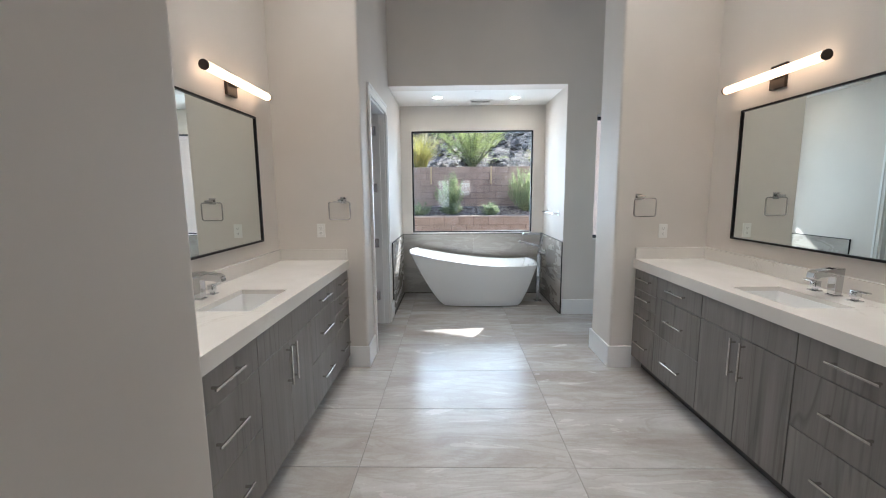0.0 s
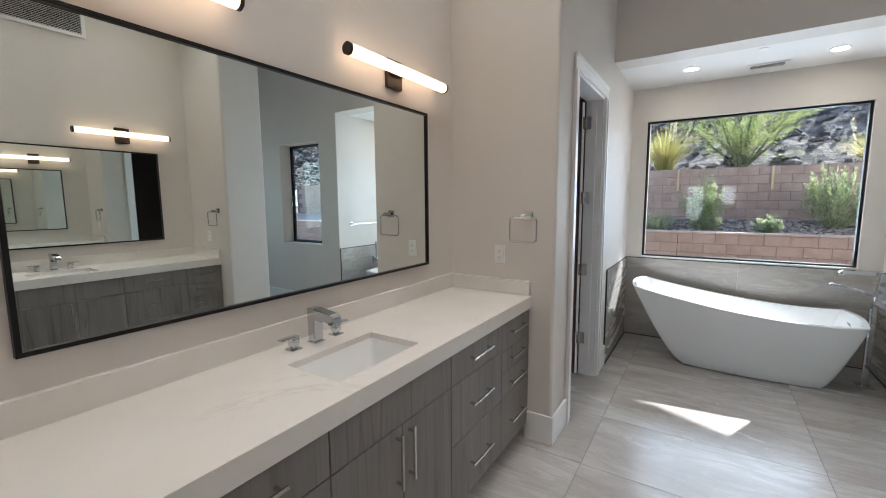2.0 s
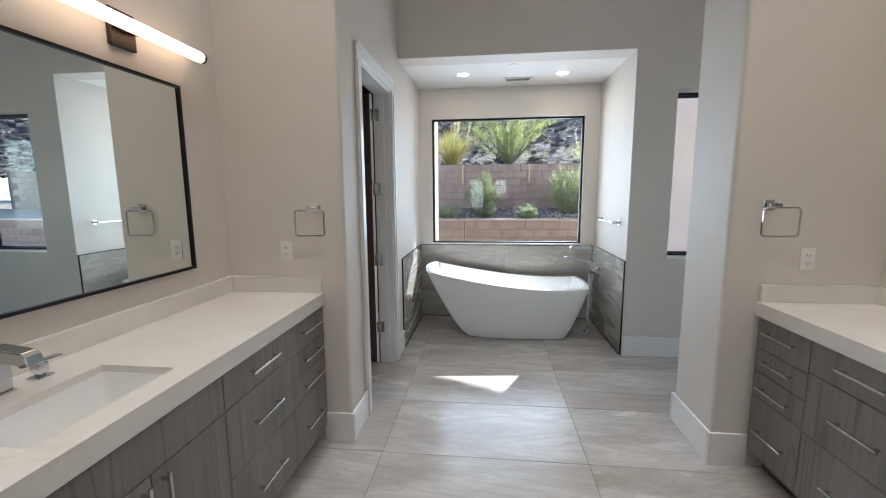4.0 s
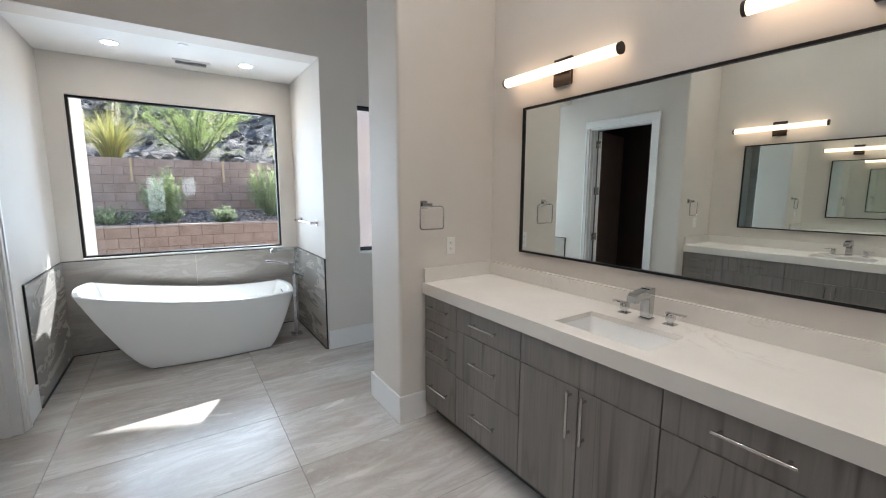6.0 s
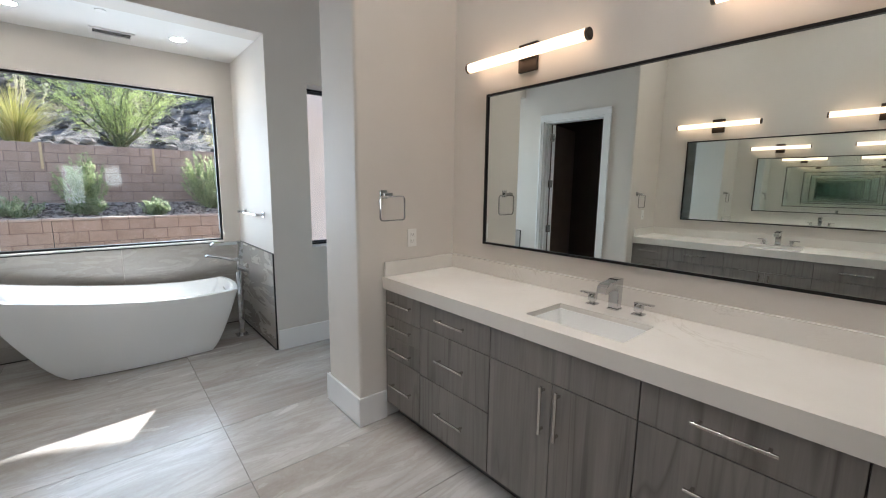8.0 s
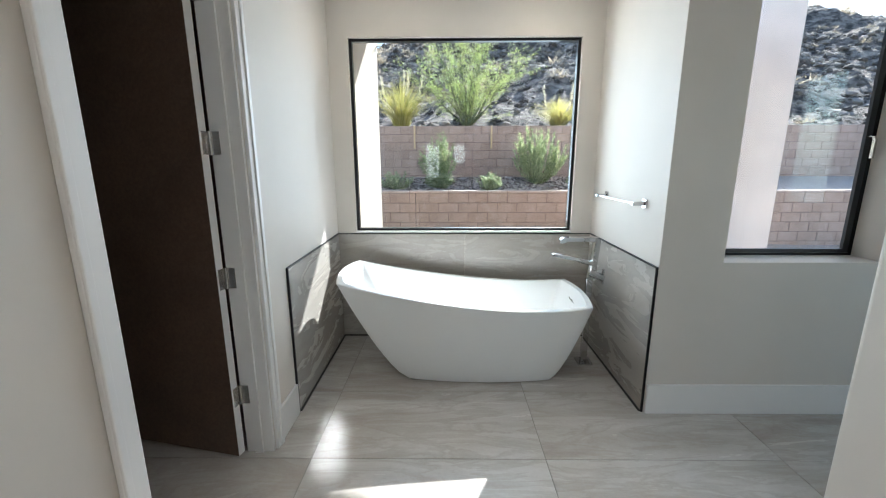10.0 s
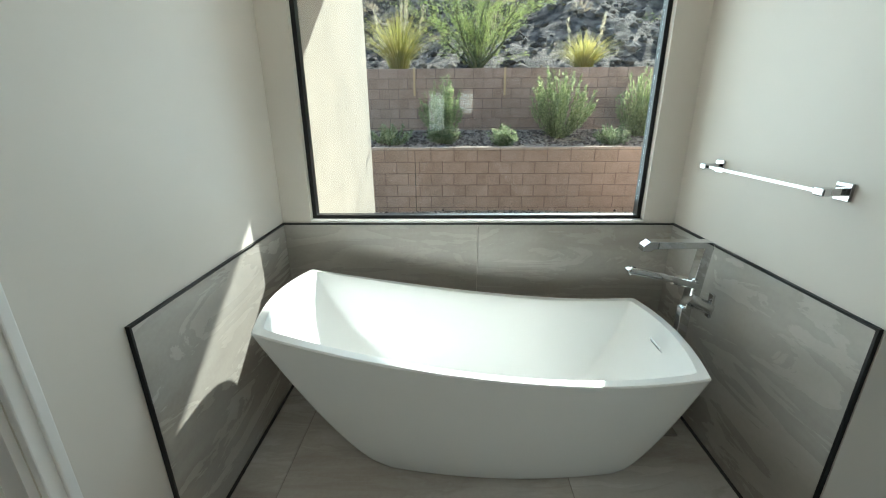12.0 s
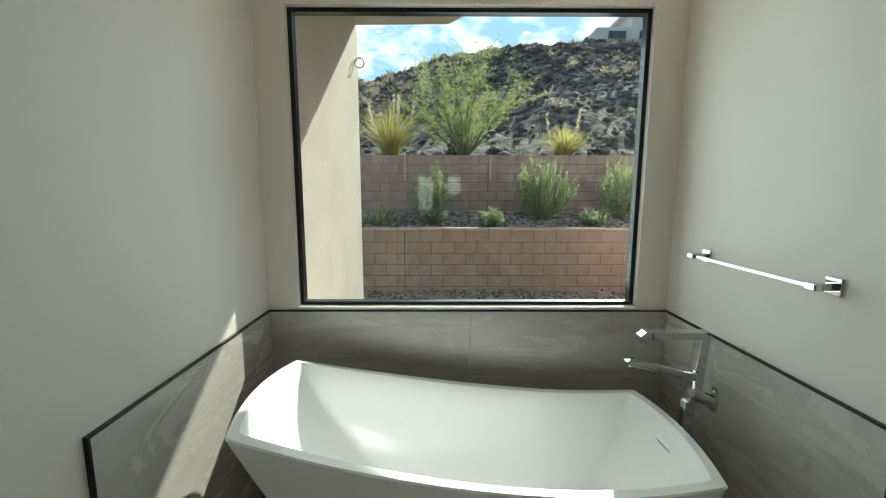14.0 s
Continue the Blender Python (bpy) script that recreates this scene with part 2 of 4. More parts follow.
CAPSTONE = mineral("pale_block_cap", (0.42, 0.32, 0.27), (0.50, 0.40, 0.34), (0.57, 0.46, 0.40), 3, 0.9, 0.4)
MORTAR = mineral("recessed_mortar", (0.15, 0.10, 0.085), (0.20, 0.14, 0.12), (0.25, 0.18, 0.15), 8, 0.95)
GRAVEL = mineral("brown_gravel", (0.24, 0.195, 0.165), (0.42, 0.355, 0.305), (0.56, 0.48, 0.42), 14, 0.95, 1.0, 0, 45)
PEBBLE = speckled("gravel_stone", (0.10, 0.075, 0.065), (0.42, 0.36, 0.31))
HILL = mineral("dark_volcanic_slope", (0.05, 0.041, 0.035), (0.17, 0.135, 0.115), (0.36, 0.295, 0.25), 1.9, 0.95, 1.0, 0, 5, (0.40, 0.5, 0.60), 0.3)
ROCK = speckled("volcanic_rock", (0.07, 0.056, 0.048), (0.40, 0.33, 0.28))
BARK = mineral("green_grey_bark", (0.09, 0.10, 0.05), (0.17, 0.18, 0.09), (0.25, 0.25, 0.15), 8, 0.8)
LEAF_TREE = leafy("feathery_green_leaf", (0.24, 0.29, 0.09), (0.46, 0.50, 0.20))
LEAF_SAGE = leafy("sage_green_leaf", (0.18, 0.23, 0.09), (0.48, 0.52, 0.30))
LEAF_LOW = leafy("bright_green_leaf", (0.09, 0.14, 0.05), (0.42, 0.45, 0.30))
LEAF_GRASS = leafy("yellow_green_blade", (0.26, 0.26, 0.06), (0.52, 0.45, 0.17))
PLUME = leafy("dry_straw_plume", (0.50, 0.42, 0.28), (0.70, 0.60, 0.45))
DRY = leafy("dry_brush", (0.20, 0.16, 0.11), (0.38, 0.32, 0.24))
DOOR_WOOD = mineral("dark_walnut_door", (0.085, 0.055, 0.040), (0.115, 0.075, 0.054), (0.14, 0.092, 0.068), 3, 0.4, 0.05)
BLACK_HOLE = material("weep_hole", (0.01, 0.01, 0.01), 0.9)
HOUSE_WHITE = stucco("white_house_stucco", (0.62, 0.60, 0.58))
HOUSE_GLASS = material("dark_house_glass", (0.05, 0.07, 0.09), 0.1)


# ---------------------------------------------------------------- mesh helpers
def put(name, bm, mat, parent=None, smooth=False):
    bmesh.ops.recalc_face_normals(bm, faces=bm.faces)
    me = bpy.data.meshes.new(name)
    bm.to_mesh(me)
    bm.free()
    me.materials.append(mat)
    if smooth:
        me.polygons.foreach_set("use_smooth", [True] * len(me.polygons))
        me.set_sharp_from_angle(angle=radians(38))
    ob = new(name, me)
    if parent is not None:
        ob.parent = parent
    return ob


def part(name, bm, mat, parent, label="", smooth=False):
    ob = put(name, bm, mat, parent, smooth)
    return tagged(ob, label) if label else ob


def thing(name, at, label, category, group=""):
    e = new(name)
    e.location = at
    e.empty_display_size = 0.05
    tagged(e, label, category, group)
    bpy.context.view_layer.update()
    return e


def under(name, bm, mat, parent, label="", smooth=False):
    """A part whose mesh is given in world places."""
    bmesh.ops.translate(bm, verts=bm.verts, vec=-Vector(parent.matrix_world.translation))
    return part(name, bm, mat, parent, label, smooth)


def structure(ob, label, category="structure"):
    return tagged(ob, label, category, kind="structure")


def box(x0, x1, y0, y1, z0, z1, bevel=0.0, segments=2, bm=None):
    b = bmesh.new()
    bmesh.ops.create_cube(b, size=1)
    bmesh.ops.transform(b, verts=b.verts, matrix=Matrix.LocRotScale(((x0 + x1) / 2, (y0 + y1) / 2, (z0 + z1) / 2), None, (abs(x1 - x0), abs(y1 - y0), abs(z1 - z0))))
    if bevel:
        bmesh.ops.bevel(b, geom=b.edges[:], offset=bevel, segments=segments, profile=0.5, affect="EDGES")
    return merge(bm, b)


def merge(bm, b):
    if bm is None:
        return b
    me = bpy.data.meshes.new("scratch")
    b.to_mesh(me)
    bm.from_mesh(me)
    bpy.data.meshes.remove(me)
    b.free()
    return bm


def cyl(a, b, r, n=16, r2=None, bm=None):
    a, b = Vector(a), Vector(b)
    c = bmesh.new()
    bmesh.ops.create_cone(c, cap_ends=True, segments=n, radius1=r, radius2=r if r2 is None else r2, depth=(b - a).length)
    m = Matrix.Translation((a + b) / 2) @ (b - a).to_track_quat("Z", "Y").to_matrix().to_4x4()
    bmesh.ops.transform(c, verts=c.verts, matrix=m)
    return merge(bm, c)


def sweep(points, half_w, half_h, bm=None, bevel=0.0):
    """A square bar along a polyline lying in a plane of constant y."""
    b = bmesh.new()
    rings = []
    pts = [Vector(p) for p in points]
    for i, p in enumerate(pts):
        d = (pts[min(i + 1, len(pts) - 1)] - pts[max(i - 1, 0)]).normalized()
        side = Vector((0, 1, 0)) if abs(d.y) < 0.9 else Vector((1, 0, 0))
        up = d.cross(side).normalized()
        rings.append([b.verts.new(p + side * half_w * s + up * half_h * t) for s, t in ((-1, -1), (1, -1), (1, 1), (-1, 1))])
    for r, q in zip(rings, rings[1:]):
        for k in range(4):
            b.faces.new((r[k], r[(k + 1) % 4], q[(k + 1) % 4], q[k]))
    b.faces.new(rings[0])
    b.faces.new(rings[-1][::-1])
    if bevel:
        bmesh.ops.recalc_face_normals(b, faces=b.faces)
        bmesh.ops.bevel(b, geom=[e for e in b.edges if e.calc_face_angle(0) > 0.6], offset=bevel, segments=2, profile=0.5, affect="EDGES")
    return merge(bm, b)


def panel(axis, lo, hi, u, v, holes=()):
    """A slab lo..hi thick along the axis ('x', 'y' or 'z'), over u and v (the other two axes in order), with square holes (u0, u1, v0, v1) through it."""
    us = sorted({*u, *(h[0] for h in holes), *(h[1] for h in holes)})
    vs = sorted({*v, *(h[2] for h in holes), *(h[3] for h in holes)})
    us = [a for a in us if u[0] <= a <= u[1]]
    vs = [a for a in vs if v[0] <= a <= v[1]]

    def solid(i, j):
        if not (0 <= i < len(us) - 1 and 0 <= j < len(vs) - 1):
            return False
        cu, cv = (us[i] + us[i + 1]) / 2, (vs[j] + vs[j + 1]) / 2
        return not any(h[0] < cu < h[1] and h[2] < cv < h[3] for h in holes)

    b, cache = bmesh.new(), {}

    def vert(i, j, k):
        if (i, j, k) not in cache:
            w = (lo, hi)[k]
            p = {"x": (w, us[i], vs[j]), "y": (us[i], w, vs[j]), "z": (us[i], vs[j], w)}[axis]
            cache[i, j, k] = b.verts.new(p)
        return cache[i, j, k]

    for i in range(len(us) - 1):
        for j in range(len(vs) - 1):
            if not solid(i, j):
                continue
            for k in (0, 1):
                b.faces.new([vert(*c, k) for c in ((i, j), (i + 1, j), (i + 1, j + 1), (i, j + 1))])
            for (di, dj), (p, q) in {(-1, 0): ((i, j), (i, j + 1)), (1, 0): ((i + 1, j), (i + 1, j + 1)), (0, -1): ((i, j), (i + 1, j)), (0, 1): ((i, j + 1), (i + 1, j + 1))}.items():
                if not solid(i + di, j + dj):
                    b.faces.new((vert(*p, 0), vert(*q, 0), vert(*q, 1), vert(*p, 1)))
    return b


def rounded_pier(x0, x1, y0, y1, z0, z1, corners, r=0.02):
    """An upright block; the corners (x, y) named get a bullnose."""
    b = box(x0, x1, y0, y1, z0, z1)
    es = []
    for e in b.edges:
        p, q = e.verts[0].co, e.verts[1].co
        if abs(p.z - q.z) > 0.1 and any(abs(p.x - c[0]) < 1e-4 and abs(p.y - c[1]) < 1e-4 for c in corners):
            es.append(e)
    bmesh.ops.bevel(b, geom=es, offset=r, segments=5, profile=0.5, affect="EDGES")
    return b


# ---------------------------------------------------------------- the shell
H = 3.96          # high ceiling over the vanities
XL, XR = -1.225, 2.356   # vanity walls
WL = -0.492        # wall with the toilet door, runs on into the tub alcove
AR = 1.601        # right wall of the tub alcove
YP = 3.713        # front of the far piers
YS = 5.27         # wall over and beside the alcove
YB = 6.388        # back of the alcove
ZS = 2.75        # alcove ceiling
PR = 1.602        # inner face of the right pier
Y0 = 1.15         # front of the near piers
LO = -0.12

structure(put("wall_near_left", rounded_pier(XL - 0.14, -0.302, -4.5, Y0, LO, H, [(-0.302, Y0)]), PAINT), "greige painted wall end beside the vanity")
structure(put("wall_near_right", rounded_pier(1.62, XR + 0.17, -4.5, Y0, LO, H, [(1.62, Y0)]), PAINT), "greige painted wall end beside the vanity")
structure(put("wall_bedroom", panel("y", -4.64, -4.5, (XL - 0.14, XR + 0.14), (LO, H), [(-0.6, 0.16, 0.9, 2.0), (0.62, 1.04, 1.4, 2.0)]), PAINT), "greige painted wall with a window")
structure(put("wall_pier_left", rounded_pier(XL - 0.14, WL, YP, 3.93, LO, H, [(WL, YP)]), PAINT), "greige painted wall end with bullnose corner")
structure(put("wall_pier_right", rounded_pier(PR, XR + 0.14, YP, 4.165, LO, H, [(PR, YP), (PR, 4.165)]), PAINT), "greige painted wall end with bullnose corner")
structure(put("wall_toilet_door", panel("x", WL - 0.14, WL, (3.93, 6.60), (LO, H), [(4.09, 4.935, LO - 1, 2.39)]), PAINT), "greige painted wall with a doorway")
structure(put("wall_alcove_front", panel("y", YS, YS + 0.24, (WL, 4.6), (LO, H), [(WL - 1, AR, LO - 1, ZS), (1.955, 2.83, 0.935, 2.41)]), PAINT), "greige painted wall over the tub alcove, with a narrow window")
structure(put("wall_alcove_right", panel("x", AR, AR + 0.14, (YS + 0.24, 6.60), (LO, ZS + 0.3)), PAINT), "greige painted side wall of the tub alcove")
structure(put("wall_alcove_back", panel("y", YB, 6.475, (WL, AR), (LO, ZS + 0.3), [(-0.337, 1.438, 0.905, 2.402)]), PAINT), "greige painted wall with a large picture window")
structure(put("ceiling_alcove", panel("z", ZS, ZS + 0.12, (WL, AR), (YS + 0.24, YB)), CEILING), "smooth white ceiling of the tub alcove")
structure(put("ceiling", panel("z", H, H + 0.12, (-2.6, 4.8), (-4.7, YS + 0.24)), CEILING), "smooth white high ceiling")

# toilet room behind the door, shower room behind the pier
# toilet walls and ceiling carry the room's dimness in their colour
structure(put("wall_toilet_west", panel("x", -2.6, -2.46, (3.4, 6.6), (LO, H)), DIMMED_WALL), "wall coloured dark for the dimness of an unlit room")
structure(put("wall_toilet_south", panel("y", 3.4, 3.54, (-2.46, XL - 0.14), (LO, H)), DIMMED_WALL), "wall coloured dark for the dimness of an unlit room")
structure(put("wall_toilet_north", panel("y", 6.46, 6.6, (-2.46, WL - 0.14), (LO, H)), DIMMED_WALL), "wall coloured dark for the dimness of an unlit room")
structure(put("ceiling_toilet", panel("z", 2.75, 2.87, (-2.46, WL - 0.14), (3.92, 6.46)), DIMMED_WALL), "ceiling coloured dark for the dimness of an unlit room")
structure(put("wall_shower_east", panel("x", 4.6, 4.74, (2.0, YS + 0.24), (LO, H), [(2.7, 4.5, 0.95, 2.45)]), WALL_TILE), "tiled shower wall")
structure(put("wall_shower_south", panel("y", 2.0, 2.14, (XR + 0.14, 4.6), (LO, H)), WALL_TILE), "tiled shower wall")

# ---------------------------------------------------------------- baseboards, casing, tile wainscot
def baseboard(x0, x1, y0, y1):
    b = box(x0, x1, y0, y1, 0.0, 0.190, 0.004)
    structure(put("baseboard", b, TRIM), "tall white painted baseboard", "baseboard")


T = 0.016
baseboard(-0.665, WL + T, YP - T, YP)
baseboard(WL, WL + T, YP + 0.002, 4.003)
baseboard(WL, WL + T, 4.996, 5.258)
baseboard(PR - T, 1.79, YP - T, YP)
baseboard(PR - T, PR, YP + 0.002, 4.165)
baseboard(PR - T, 3.2, 4.165, 4.165 + T)
baseboard(AR + 0.004, 4.6, YS - T, YS)
baseboard(-0.302, -0.302 + T, -4.4, Y0)
baseboard(1.62 - T, 1.62, -4.4, Y0)

JX = WL - 0.14


def casing():
    b = None
    for y0, y1 in ((4.003, 4.09), (4.935, 4.995)):
        b = box(WL, WL + 0.018, y0, y1, 0, 2.39, 0.004, bm=b)
        b = box(WL + 0.016, WL + 0.026, y0 + (0 if y0 < 4.5 else 0.033), y0 + 0.027 + (0 if y0 < 4.5 else 0.033), 0, 2.37, 0.004, bm=b)
    b = box(WL, WL + 0.018, 4.003, 4.995, 2.3905, 2.477, 0.004, bm=b)
    b = box(WL + 0.016, WL + 0.026, 4.003, 4.995, 2.45, 2.477, 0.004, bm=b)
    return b


structure(put("trim_door_casing", casing(), TRIM), "white painted door casing with a raised outer band", "trim")


def door():
    """Dark slab door, swung open into the toilet room on four hinges."""
    d = new("door_1")
    d.location = (JX, 4.915, 0)
    structure(d, "open dark brown slab door on four nickel hinges", "door")
    bpy.context.view_layer.update()
    b = box(JX - 0.002, WL - 0.002, 4.09, 4.108, 0, 2.39)
    b = box(JX - 0.002, WL - 0.002, 4.917, 4.935, 0, 2.39, bm=b)
    b = box(JX - 0.002, WL - 0.002, 4.108, 4.917, 2.37, 2.39, bm=b)
    b = box(JX + 0.045, JX + 0.085, 4.108, 4.12, 0, 2.37, bm=b)
    b = box(JX + 0.045, JX + 0.085, 4.905, 4.917, 0, 2.37, bm=b)
    under("door_jamb", b, TRIM, d, "white painted jamb with stop")
    turn = Matrix.Rotation(radians(-12), 4, "Z")
    leaf = box(-0.805, -0.010, -0.054, -0.012, 0.012, 2.362, 0.002)
    bmesh.ops.transform(leaf, verts=leaf.verts, matrix=turn)
    part("door_leaf", leaf, DOOR_WOOD, d, "dark walnut slab")
    edge = box(-0.0098, -0.0075, -0.0535, -0.0125, 0.013, 2.361)
    bmesh.ops.transform(edge, verts=edge.verts, matrix=turn)
    part("leaf_edge", edge, TRIM, d, "painted hinge edge")
    for z in (0.335, 0.95, 1.573, 2.195):
        h = box(-0.0074, -0.0055, -0.046, -0.006, z - 0.05, z + 0.05, 0.001)
        bmesh.ops.transform(h, verts=h.verts, matrix=turn)
        h = box(0.002, 0.045, -0.0045, -0.0015, z - 0.05, z + 0.05, 0.001, bm=h)
        h = cyl((0.0, -0.004, z - 0.052), (0.0, -0.004, z + 0.052), 0.007, 12, bm=h)
        part("hinge", h, NICKEL, d, "brushed nickel hinge")


door()


def wainscot(name, axis, lo, hi, pieces, label):
    w = new(name)
    structure(w, label, "tile")
    for a, b2 in pieces:
        part("tile", panel(axis, lo, hi, (a, b2), (0.006, 0.898)), WALL_TILE, w)
    return w


wainscot("tile_wainscot_left", "x", WL, WL + 0.011, [(5.270, 6.372)], "grey travertine-look porcelain wainscot edged in black")
wainscot("tile_wainscot_right", "x", AR - 0.011, AR, [(5.282, 6.372)], "grey travertine-look porcelain wainscot edged in black")
wainscot("tile_wainscot_back", "y", YB - 0.011, YB, [(WL + 0.002, 0.563), (0.566, AR - 0.002)], "grey travertine-look porcelain wainscot edged in black")
b = box(WL, WL + 0.013, 5.262, 5.270, 0, 0.906)
b = box(WL, WL + 0.013, 5.270, YB, 0.898, 0.906, bm=b)
b = box(AR - 0.013, AR, 5.274, 5.282, 0, 0.906, bm=b)
b = box(AR - 0.013, AR, 5.282, YB, 0.898, 0.906, bm=b)
b = box(WL + 0.013, AR - 0.013, YB - 0.013, YB, 0.898, 0.9045, bm=b)
structure(put("trim_tile_edge", b, BLACK), "thin black metal tile edging", "trim")
b = box(WL + 0.011, WL + 0.023, 5.270, YB - 0.012, 0.0003, 0.007)
b = box(AR - 0.023, AR - 0.011, 5.282, YB - 0.012, 0.0003, 0.007, bm=b)
b = box(WL + 0.023, AR - 0.023, YB - 0.023, YB - 0.011, 0.0003, 0.007, bm=b)
structure(put("trim_tile_foot", b, SLOT), "thin black joint at the foot of the wall tile", "trim")


# ---------------------------------------------------------------- windows
def window(name, x0, x1, z0, z1, y, label, f=0.022, deep=0.07):
    w = new(name)
    w.location = (x0, y, z0)
    structure(w, label, "window")
    bpy.context.view_layer.update()
    under("window_frame", panel("y", y, y + deep, (x0, x1), (z0, z1), [(x0 + f, x1 - f, z0 + f * 0.8, z1 - f * 0.9)]), BLACK, w, "black aluminium frame")
    g = box(x0 + f, x1 - f, y + deep - 0.022, y + deep - 0.016, z0 + f * 0.8, z1 - f * 0.9)
    g = under("pane", g, GLASS, w, "clear glass pane")
    g.visible_shadow = False
    return w


window("window_1", -0.337, 1.438, 0.922, 2.402, 6.425, "large black-framed picture window over the tub", 0.022, 0.048)
w2 = window("window_2", 1.955, 2.83, 0.935, 2.41, 5.455, "narrow black-framed casement window", 0.018, 0.05)
SASH = material("dark_grey_sash_metal", (0.045, 0.05, 0.055), 0.4, 0.3)
under("sash", panel("y", 5.458, 5.478, (1.975, 2.810), (0.952, 2.392), [(2.008, 2.777, 0.972, 2.368)]), SASH, w2, "dark grey casement sash")
under("handle", sweep([(2.793, 5.457, 1.62), (2.793, 5.430, 1.62), (2.793, 5.420, 1.60), (2.793, 5.420, 1.50)], 0.008, 0.006), NICKEL, w2, "nickel casement handle")
w5 = new("window_5")
w5.location = (4.66, 2.7, 0.95)
structure(w5, "black-framed window in the shower wall", "window")
bpy.context.view_layer.update()
under("window_frame", panel("x", 4.66, 4.72, (2.7, 4.5), (0.95, 2.45), [(2.73, 4.47, 0.98, 2.42)]), BLACK, w5, "black aluminium frame")
under("pane", box(4.688, 4.694, 2.73, 4.47, 0.98, 2.42), GLASS, w5, "clear glass pane").visible_shadow = False
window("window_3", -0.6, 0.16, 0.9, 2.0, -4.62, "bedroom window")
window("window_4", 0.62, 1.04, 1.4, 2.0, -4.62, "small bedroom window")
structure(put("window_sill", box(-0.337, 1.438, YB - 0.003, 6.474, 0.9055, 0.9215, 0.003), TRIM), "white painted window sill", "sill")


# ---------------------------------------------------------------- cabinets
def wedge(outline, half_w):
    """A solid of one outline in x and z, half_w to each side in y, with eased edges."""
    b = bmesh.new()
    near = [b.verts.new((x, -half_w, z)) for x, z in outline]
    far = [b.verts.new((x, half_w, z)) for x, z in outline]
    b.faces.new(near), b.faces.new(far)
    n = len(outline)
    for k in range(n):
        b.faces.new((near[k], near[(k + 1) % n], far[(k + 1) % n], far[k]))
    bmesh.ops.recalc_face_normals(b, faces=b.faces)
    bmesh.ops.bevel(b, geom=b.edges[:], offset=0.0025, segments=2, profile=0.5, affect="EDGES")
    return b


CY = {-1: [3.713, 3.356, 2.815, 2.122, 1.575, 1.205], 1: [3.713, 3.303, 2.768, 2.072, 1.527, 1.165]}   # unit ends along each wall


def side(s):
    """For a vanity on the left (s = 1) or right (s = -1): from distance off the wall to x."""
    return (lambda u: XL + u) if s > 0 else (lambda u: XR - u)


def pull(y, z, upright, s, front, parent, home, length=0.218):
    fx = side(s)
    h, u = length / 2, front
    if upright:
        b = box(fx(u + 0.024), fx(u + 0.034), y - 0.0055, y + 0.0055, z - h, z + h, 0.0015, 1)
        for d in (-h + 0.022, h - 0.022):
            b = box(fx(u - 0.0005), fx(u + 0.025), y - 0.0045, y + 0.0045, z + d - 0.0045, z + d + 0.0045, bm=b)
    else:
        b = box(fx(u + 0.024), fx(u + 0.034), y - h, y + h, z - 0.0055, z + 0.0055, 0.0015, 1)
        for d in (-h + 0.022, h - 0.022):
            b = box(fx(u - 0.0005), fx(u + 0.025), y + d - 0.0045, y + d + 0.0045, z - 0.0045, z + 0.0045, bm=b)
    base = Vector(home.matrix_world.translation)
    bmesh.ops.translate(b, verts=b.verts, vec=-base)
    part("handle", b, NICKEL, parent, "brushed nickel bar pull")


def front_panel(name, y0, y1, z0, z1, s, front, parent):
    fx, g = side(s), 0.0022
    b = box(fx(front - 0.019), fx(front), y0 + g, y1 - g, z0 + g, z1 - g, 0.0012, 1)
    o = under(name, b, VENEER, parent)
    return o


def cabinet(y1, y0, s, kind):
    front = 0.576 if s > 0 else 0.570
    fx = side(s)
    names = {"narrow": "four-drawer", "wide": "three-drawer", "sink": "two-door sink"}
    c = thing("cabinet", (fx(front / 2), (y0 + y1) / 2, 0.0), f"grey-stained wood {names[kind]} vanity cabinet with nickel pulls", "cabinet", "vanity cabinets")
    if kind == "sink":
        b = panel("z", 0.105, 0.125, tuple(sorted((fx(0.004), fx(front - 0.02)))), (y0 + 0.0005, y1 - 0.0005))
        for ya, yb in ((y0 + 0.0005, y0 + 0.018), (y1 - 0.018, y1 - 0.0005)):
            b = box(fx(0.004), fx(front - 0.02), ya, yb, 0.125, 0.924, bm=b)
    else:
        b = box(fx(0.004), fx(front - 0.02), y0 + 0.0005, y1 - 0.0005, 0.105, 0.924)
    under("body", b, CARCASS, c, "dark carcass")
    under("toe_kick", box(fx(0.004), fx(front - 0.095), y0 + 0.0005, y1 - 0.0005, 0.0, 0.1045), CARCASS, c, "recessed dark toe kick")
    my = (y0 + y1) / 2
    if kind == "narrow":
        for z0, z1, hz in ((0.708, 0.878, 0.805), (0.578, 0.708, 0.652), (0.440, 0.578, 0.503), (0.112, 0.440, 0.264)):
            d = front_panel("drawer_front", y0, y1, z0, z1, s, front, c)
            pull(my, hz, False, s, front, d, c)
    elif kind == "wide":
        for z0, z1, hz in ((0.722, 0.878, 0.805), (0.431, 0.722, 0.577), (0.112, 0.431, 0.268)):
            d = front_panel("drawer_front", y0, y1, z0, z1, s, front, c)
            pull(my, hz, False, s, front, d, c)
    else:
        front_panel("false_front", y0, y1, 0.722, 0.878, s, front, c)
        for ya, yb, hy in ((y0, my, my - 0.037), (my, y1, my + 0.037)):
            d = front_panel("cabinet_door", ya, yb, 0.112, 0.722, s, front, c)
            pull(hy, 0.597, True, s, front, d, c)


